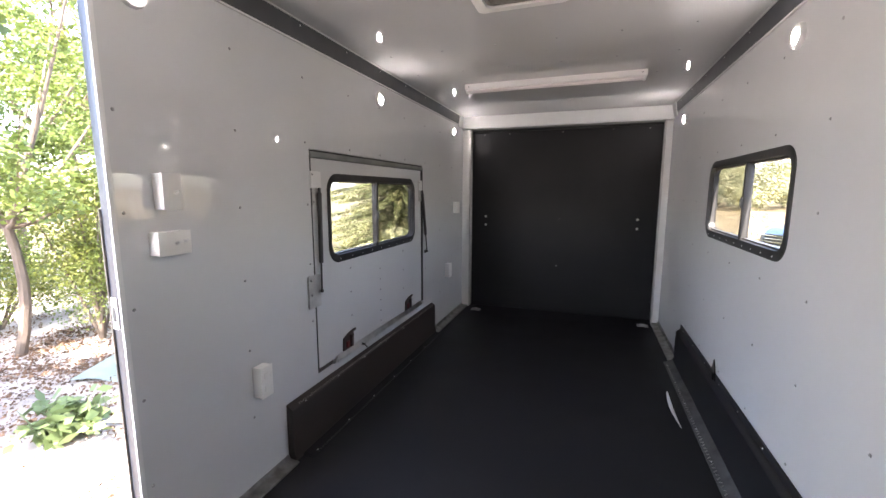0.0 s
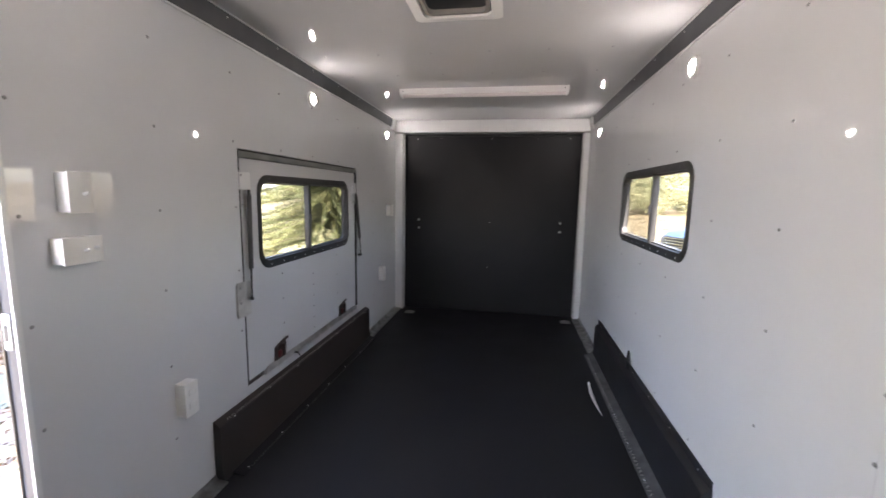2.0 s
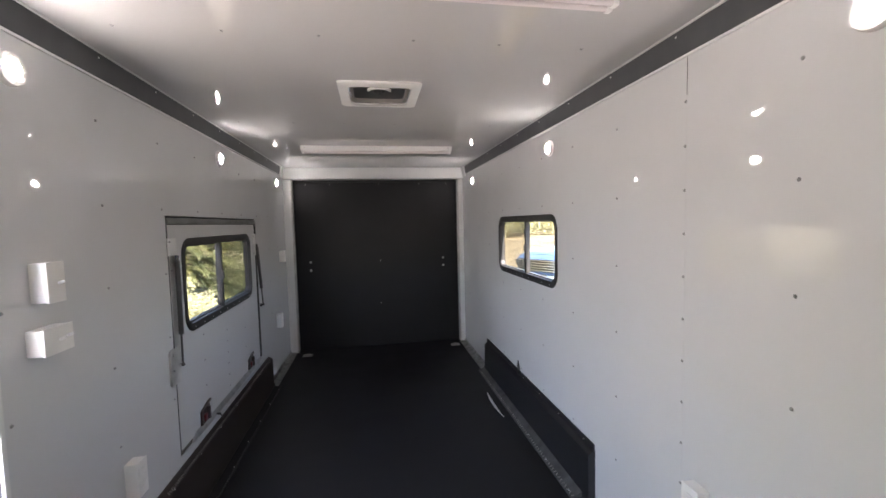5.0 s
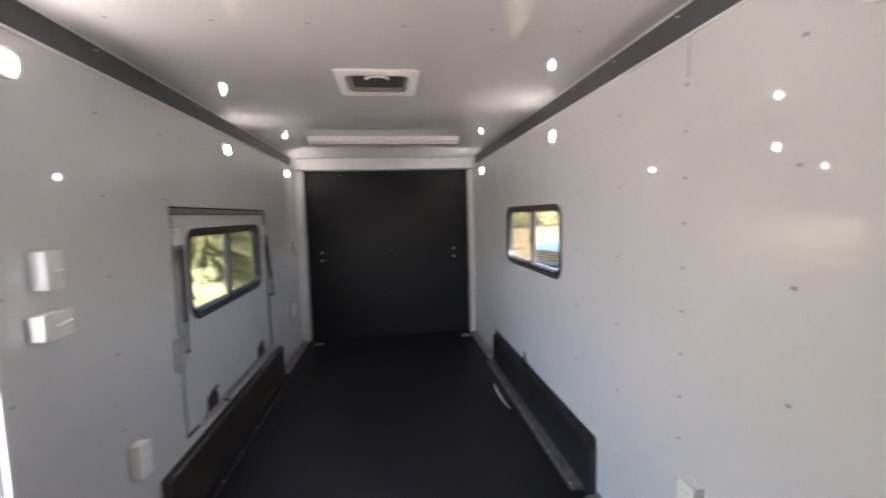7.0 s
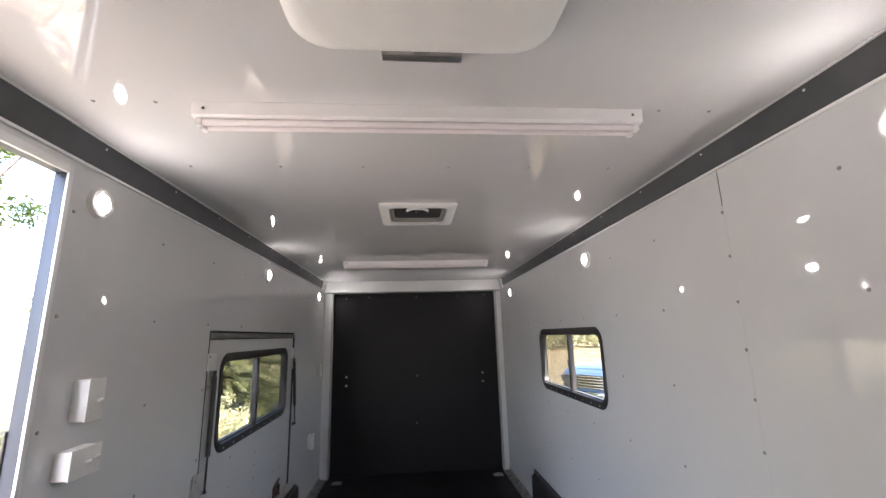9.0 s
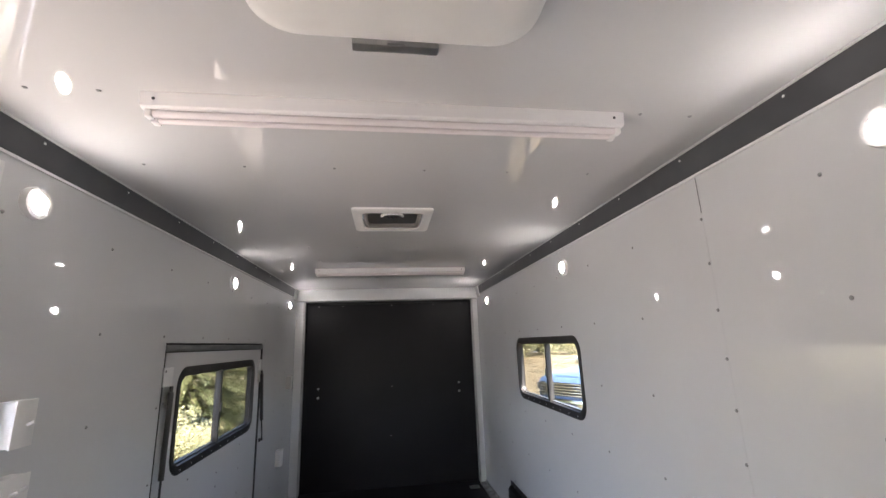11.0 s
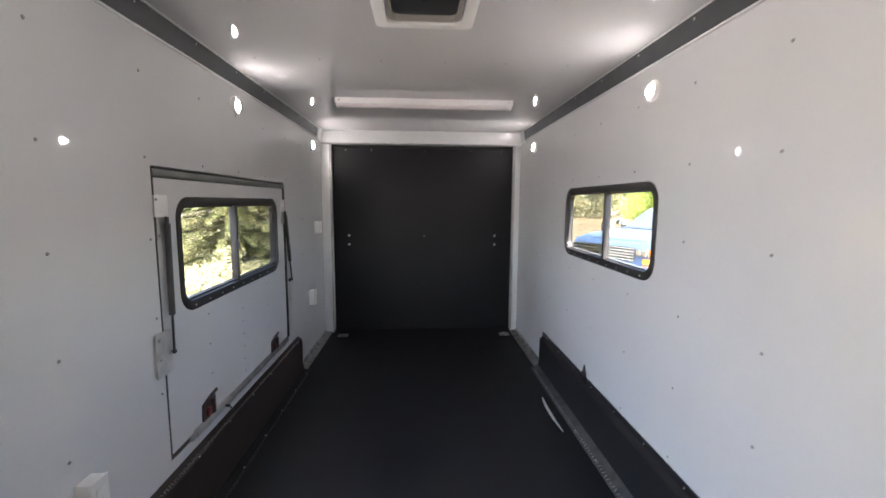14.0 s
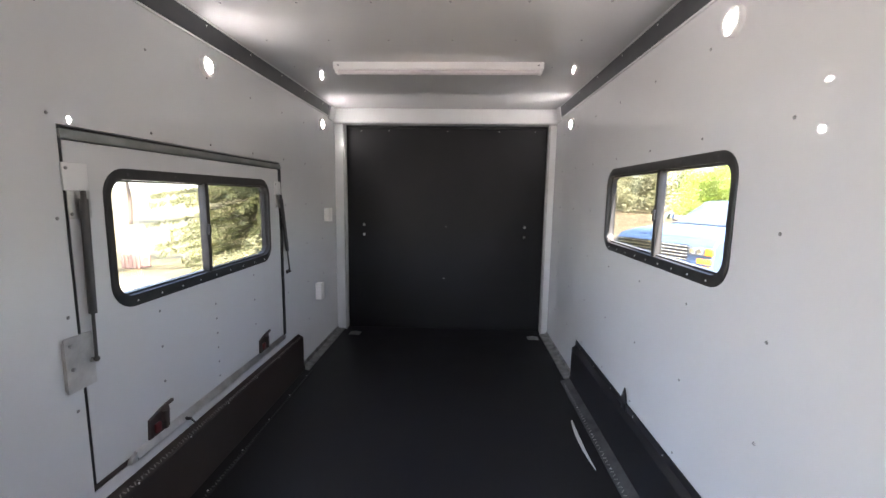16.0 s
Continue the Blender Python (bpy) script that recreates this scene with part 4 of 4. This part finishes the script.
def spruce(x, y, height, radius, label, seed=3):
    rnd = random.Random(seed)
    z0 = ground_z(x, y) - 0.05
    t = thing("spruce", (x, y, z0), label, "tree")
    part("trunk", limb_mesh((x, y, z0), (x, y, z0 + height), 0.16, 0.02), BARK, t)
    vs, fs = [], []
    bm = bm_new()
    z = 0.35
    while z < height - 0.2:
        rr = radius * (1 - z / height) ** 0.7
        n = 11
        for k in range(n):
            a = 2 * math.pi * (k + rnd.random()) / n
            ln = rr * rnd.uniform(0.65, 1.2)
            tip = Vector((ln * math.cos(a), ln * math.sin(a), z - 0.12 * ln + rnd.uniform(-.08, .08)))
            root = Vector((0, 0, z + 0.15))
            tube(bm, Vector((x, y, z0)) + root, Vector((x, y, z0)) + tip, 0.018, 0.004, 5, False)
            out = Vector((math.cos(a), math.sin(a), 0))
            acr = Vector((-math.sin(a), math.cos(a), 0))
            for i in range(int(40 + 66 * ln)):
                f = rnd.random() ** 0.7
                base = root.lerp(tip, f)
                for s in (-1, 1):
                    w = (0.07 + 0.2 * (1 - f) * min(1, ln)) * rnd.uniform(0.35, 1.2)
                    e = base + out * w * 0.8 + acr * s * w * 0.7 + Vector((0, 0, rnd.uniform(-0.13, 0.09)))
                    u = (e - base).cross(Vector((rnd.gauss(0, 1), rnd.gauss(0, 1), rnd.gauss(0, 1)))).normalized() * rnd.uniform(0.005, 0.011)
                    j = len(vs)
                    vs += [base[:], ((base + e) / 2 + u)[:], e[:], ((base + e) / 2 - u)[:]]
                    fs.append((j, j + 1, j + 2, j + 3))
        z += 0.14
    part("branches", bm, BARK, t)
    me = bpy.data.meshes.new("needles")
    me.from_pydata(vs, [], fs)
    me.materials.append(NEEDLE)
    nd = new("needles", me)
    nd.parent = t
    return t


def limb_mesh(p0, p1, r0, r1):
    bm = bm_new()
    limb(bm, p0, p1, r0, r1, (0, 0, 0))
    return bm


# garden beside the side door
broad_tree(-4.15, 0.5, 4.6, 1.7, 0.1, 22000, 0.11, LEAF_LIGHT, "airy broadleaf tree that shades the bare ground", 0.45, 21)
broad_tree(-7.6, 4.1, 4.9, 1.9, 0.07, 15000, 0.06, LEAF_LIGHT, "sunlit broadleaf tree with slim forked trunk", 0.4, 11)
broad_tree(-5.3, 2.98, 5.0, 1.6, 0.055, 9500, 0.06, LEAF_LIGHT, "small forked broadleaf tree in dappled sun", 0.28, 12)
broad_tree(-8.2, 7.0, 6.8, 2.2, 0.08, 15000, 0.075, LEAF_LIGHT, "airy sunlit broadleaf tree with a slim trunk", 0.52, 23)
broad_tree(-10.5, 6.5, 7.5, 2.5, 0.13, 24000, 0.075, LEAF_YELLOW, "tall yellow-green broadleaf tree", 0.35, 13)
broad_tree(-11.5, 2.0, 7.0, 2.3, 0.12, 15000, 0.085, LEAF_LIGHT, "tall green broadleaf tree in sun", 0.35, 14)
broad_tree(-14.0, 9.5, 8.0, 2.8, 0.15, 14000, 0.11, LEAF_LIGHT, "tall green broadleaf tree behind the garden", 0.35, 15)
for i, (x, y, r, h, m) in enumerate(((-5.0, 3.6, 0.95, 1.95, LEAF_YELLOW), (-4.35, 4.25, 0.9, 1.3, LEAF_YELLOW), (-5.4, 5.0, 1.1, 0.95, LEAF_YELLOW), (-6.6, 3.4, 1.2, 1.9, LEAF_LIGHT), (-5.3, 5.8, 1.0, 0.8, LEAF_YELLOW), (-7.2, 5.6, 1.3, 1.1, LEAF_LIGHT), (-8.6, 3.0, 1.4, 2.2, LEAF_YELLOW), (-8.9, 7.2, 1.5, 1.0, LEAF_LIGHT), (-7.6, 1.7, 1.2, 1.5, LEAF_LIGHT), (-11.0, 4.4, 1.7, 2.6, LEAF_YELLOW))):
    bush(x, y, r, h, 18000, 0.036, m, "dense sunlit yellow-green garden bush", 30 + i)
spruce(-5.0, 11.8, 8.0, 2.75, "broad sunlit spruce with drooping branches")
bush(-3.7, 8.5, 0.95, 0.85, 7000, 0.05, LEAF_PALE, "low sunlit yellow-green shrub in front of the spruce", 61)
broad_tree(-16.5, 21.0, 5.5, 2.0, 0.1, 2500, 0.2, LEAF_LIGHT, "distant slender broadleaf tree", 0.45, 16)

# brush and trees beyond the field on the other side
for i in range(20):
    a, d = radians(7 + 1.9 * i), 46 + 7 * (i % 3) + rng.uniform(-2, 2)
    r = rng.uniform(2.6, 3.8)
    bush(d * math.sin(a), d * math.cos(a), r, rng.uniform(4.2, 6.5), 7000, 0.24, (LEAF_GREY, LEAF_PALE, LEAF_GREY)[(i * 7 + 1) % 3], "distant thicket at the edge of the dry field, leaves paled for haze", 70 + i, "thicket")
for i, (a, d, r, h) in enumerate(((29.0, 31, 2.0, 4.6), (32.5, 30, 2.3, 6.0), (36.5, 31, 2.4, 6.4))):
    bush(d * math.sin(radians(a)), d * math.cos(radians(a)), r, h, 16000, 0.1, LEAF_LIME, "bright yellow-green thicket at the edge of the dry field", 99 + i, "thicket")

# pale rosette plant, sheet and stones on the ground
bush(-3.1, 2.25, 0.32, 0.32, 260, 0.12, AGAVE, "pale green broad-leaved plant on the bare ground", 44, "low_plant")
bm = bm_new()
vv = [[bm.verts.new((-4.05 + 0.07 * i - 0.02 * j, 2.75 + 0.12 * j + 0.03 * i, GROUND + 0.03 + 0.05 * math.sin(i * 0.9 + j) * (i / 8) + 0.02 * j)) for j in range(5)] for i in range(8)]
for i in range(7):
    for j in range(4):
        bm.faces.new((vv[i][j], vv[i + 1][j], vv[i + 1][j + 1], vv[i][j + 1]))
bmesh.ops.solidify(bm, geom=bm.faces[:], thickness=0.012)
solid_thing("garden_sheet", bm, TARP, "pale green crumpled sheet lying under the bushes", "sheet")
litter = []
for i in range(160):
    litter.append((-4.6 + rng.normal(0, 1.1), 3.2 + rng.normal(0, 0.9), GROUND + 0.02))
me = leaf_cloud("leaf_litter", litter, (0.3, 0.3, 0.012), 12000, 0.032, LITTER, flat=0.15)
tagged(new("leaf_litter", me), "dry brown fallen leaves under the garden bushes", "leaf litter", "", "stuff")

# small slatted crate on the far lawn
cr = thing("slatted_crate", (-7.1, 9.9, GROUND), "small red-brown slatted wooden crate on the lawn", "crate")
for k in range(5):
    part("slat", box(bm_new(), -7.3 + 0.09 * k, -7.24 + 0.09 * k, 9.7, 9.72, ground_z(-7.1, 9.9), ground_z(-7.1, 9.9) + 0.32, 0.004), RED_WOOD, cr)
part("rail", box(bm_new(), -7.32, -6.86, 9.722, 9.745, ground_z(-7.1, 9.9) + 0.05, ground_z(-7.1, 9.9) + 0.1, 0.004), RED_WOOD, cr)
part("back", box(bm_new(), -7.32, -6.86, 9.98, 10.0, ground_z(-7.1, 9.9), ground_z(-7.1, 9.9) + 0.32, 0.004), RED_WOOD, cr)
part("base", box(bm_new(), -7.31, -6.87, 9.75, 9.975, ground_z(-7.1, 9.9), ground_z(-7.1, 9.9) + 0.03), RED_WOOD, cr)

# dry grass tufts on the field side
gv, gf = [], []
for i in range(12000):
    x = 1.8 + 26 * rng.random() ** 1.4
    y = 3 + 34 * rng.random()
    z = ground_z(x, y)
    h = rng.uniform(0.03, 0.085)
    a = rng.uniform(0, 6.28)
    w = 0.012 + 0.0006 * y
    dx, dy = w * math.cos(a), w * math.sin(a)
    j = len(gv)
    gv += [(x - dx, y - dy, z - 0.01), (x + dx, y + dy, z - 0.01), (x + rng.normal(0, .04), y + rng.normal(0, .04), z + h)]
    gf.append((j, j + 1, j + 2))
me = bpy.data.meshes.new("dry_grass")
me.from_pydata(gv, [], gf)
me.materials.append(LAWN_MAT)
tagged(new("dry_grass", me), "short straw-coloured dry grass on the field", "grass", "", "stuff")

# ---- parked pickup ----
truck = thing("pickup_truck", (0, 0, 0), "light blue pickup truck parked on dry grass beside the trailer", "truck")
W = 0.98
body = bm_new()
side_prof = [(0.0, 0.42), (0.0, 0.98), (0.10, 1.08), (0.55, 1.16), (1.4, 1.23), (5.2, 1.2), (5.25, 0.45), (4.75, 0.42), (4.55, 0.82), (3.95, 0.82), (3.72, 0.42), (1.42, 0.42), (1.22, 0.82), (0.64, 0.82), (0.42, 0.42)]
a = [body.verts.new((-W, y, z)) for y, z in side_prof]
b = [body.verts.new((W, y, z)) for y, z in side_prof]
for i in range(len(a)):
    body.faces.new((a[i], a[(i + 1) % len(a)], b[(i + 1) % len(a)], b[i]))
body.faces.new(a[::-1])
body.faces.new(b)
bmesh.ops.recalc_face_normals(body, faces=body.faces)
bmesh.ops.bevel(body, geom=[e for e in body.edges if abs(e.verts[0].co.x - e.verts[1].co.x) < 0.01 and max(v.co.z for v in e.verts) > 0.95], offset=0.07, segments=3, profile=0.6, affect="EDGES")
part("body", body, PAINT_BLUE, truck, "light blue painted body")
bulge = bm_new()
for x0, x1, z in ((-0.6, 0.6, 1.19),):
    vs2 = [bulge.verts.new(p) for p in ((x0, 0.16, 1.10), (x1, 0.16, 1.10), (x1 * 1.15, 1.25, 1.215), (x0 * 1.15, 1.25, 1.215), (x0 * 0.85, 0.22, 1.135), (x1 * 0.85, 0.22, 1.135), (x1, 1.22, 1.25), (x0, 1.22, 1.25))]
    for f in ((4, 5, 6, 7), (0, 1, 5, 4), (1, 2, 6, 5), (2, 3, 7, 6), (3, 0, 4, 7)):
        bulge.faces.new([vs2[i] for i in f])
part("hood_bulge", bulge, PAINT_BLUE, truck)
cab = bm_new()
cv = [cab.verts.new(p) for p in ((-0.86, 1.4, 1.2), (0.86, 1.4, 1.2), (0.88, 3.4, 1.2), (-0.88, 3.4, 1.2), (-0.67, 2.16, 1.7), (0.67, 2.16, 1.7), (0.7, 3.15, 1.72), (-0.7, 3.15, 1.72))]
for f in ((4, 5, 6, 7), (0, 1, 5, 4), (1, 2, 6, 5), (2, 3, 7, 6), (3, 0, 4, 7)):
    cab.faces.new([cv[i] for i in f])
bmesh.ops.recalc_face_normals(cab, faces=cab.faces)
bmesh.ops.bevel(cab, geom=cab.edges[:], offset=0.04, segments=2, affect="EDGES")
part("cab", cab, PAINT_BLUE, truck)


def quad_pane(name, pts, material, lab):
    bm = bm_new()
    f = bm.faces.new([bm.verts.new(p) for p in pts])
    bmesh.ops.solidify(bm, geom=[f], thickness=0.01)
    return part(name, bm, material, truck, lab)


quad_pane("windscreen", [(-0.77, 1.47, 1.262), (0.77, 1.47, 1.262), (0.62, 2.07, 1.657), (-0.62, 2.07, 1.657)], CAR_GLASS, "reflective windscreen")
for s in (-1, 1):
    quad_pane("side_window", [(s * 0.87, 1.68, 1.26), (s * 0.875, 2.38, 1.26), (s * 0.728, 2.35, 1.64), (s * 0.728, 2.22, 1.64)], CAR_GLASS, "dark side glass")
    quad_pane("side_window", [(s * 0.877, 2.45, 1.26), (s * 0.88, 3.2, 1.26), (s * 0.735, 3.05, 1.64), (s * 0.73, 2.42, 1.64)], CAR_GLASS, "dark side glass")
    mir = part("mirror", box(bm_new(), s * 0.98, s * 1.16, 1.6, 1.68, 1.25, 1.44, 0.03), CHROME, truck, "bright door mirror")
    part("mirror_arm", box(bm_new(), s * 0.84, s * 0.985, 1.62, 1.66, 1.27, 1.31, 0.008), CAR_BLACK, mir)
    if s > 0:
        hl = part("headlight", box(bm_new(), 0.56, 0.84, -0.03, 0.04, 0.83, 0.97, 0.02), HEADLIGHT, truck, "clear headlight")
        for cx in (0.64, 0.76):
            part("bulb_bowl", tube(bm_new(), (cx, -0.031, 0.9), (cx, -0.036, 0.9), 0.05, 0.045), CHROME, hl)
        part("marker_lamp", box(bm_new(), 0.845, 0.972, -0.025, 0.05, 0.84, 0.96, 0.015), AMBER, truck, "amber marker lamp")
        part("marker_lamp", box(bm_new(), 0.72, 0.96, -0.028, 0.03, 0.7, 0.79, 0.015), AMBER, truck, "amber turn signal")
    else:
        part("headlight", box(bm_new(), -0.99, -0.915, -0.02, 0.3, 0.83, 0.97, 0.02), HEADLIGHT, truck, "clear wrapped headlight")
    for yy in (0.93, 4.25):
        wh = part("tyre", tube(bm_new(), (s * 0.74, yy, 0.38), (s * 0.97, yy, 0.38), 0.375, None, 28), TYRE, truck)
        part("rim", tube(bm_new(), (s * 0.968, yy, 0.38), (s * 0.985, yy, 0.38), 0.22, 0.17, 20), CHROME, wh)
part("grille_back", box(bm_new(), -0.9, 0.55, -0.012, 0.02, 0.72, 0.99), CAR_BLACK, truck, "dark grille opening")
for k in range(5):
    part("grille_bar", box(bm_new(), -0.9, 0.55, -0.035, -0.0125, 0.735 + 0.055 * k, 0.757 + 0.055 * k, 0.005), CHROME, truck, "bright grille bar")
part("bumper", box(bm_new(), -1.0, 1.0, -0.14, -0.002, 0.46, 0.68, 0.035), CHROME, truck, "bright chrome bumper")
part("plate_holder", box(bm_new(), -0.16, 0.16, -0.152, -0.141, 0.5, 0.62, 0.006), CAR_BLACK, truck)
part("wiper_trough", box(bm_new(), -0.8, 0.8, 1.375, 1.425, 1.225, 1.256, 0.006), CAR_BLACK, truck, "dark strip below the windscreen")
part("bed_gap", box(bm_new(), -0.93, 0.93, 3.42, 3.46, 1.19, 1.206), CAR_BLACK, truck, "dark gap behind the cab")
truck.matrix_basis = pose(3.75, 8.6, ground_z(4.5, 9.0) - 0.03, 0, 0, -63.3)
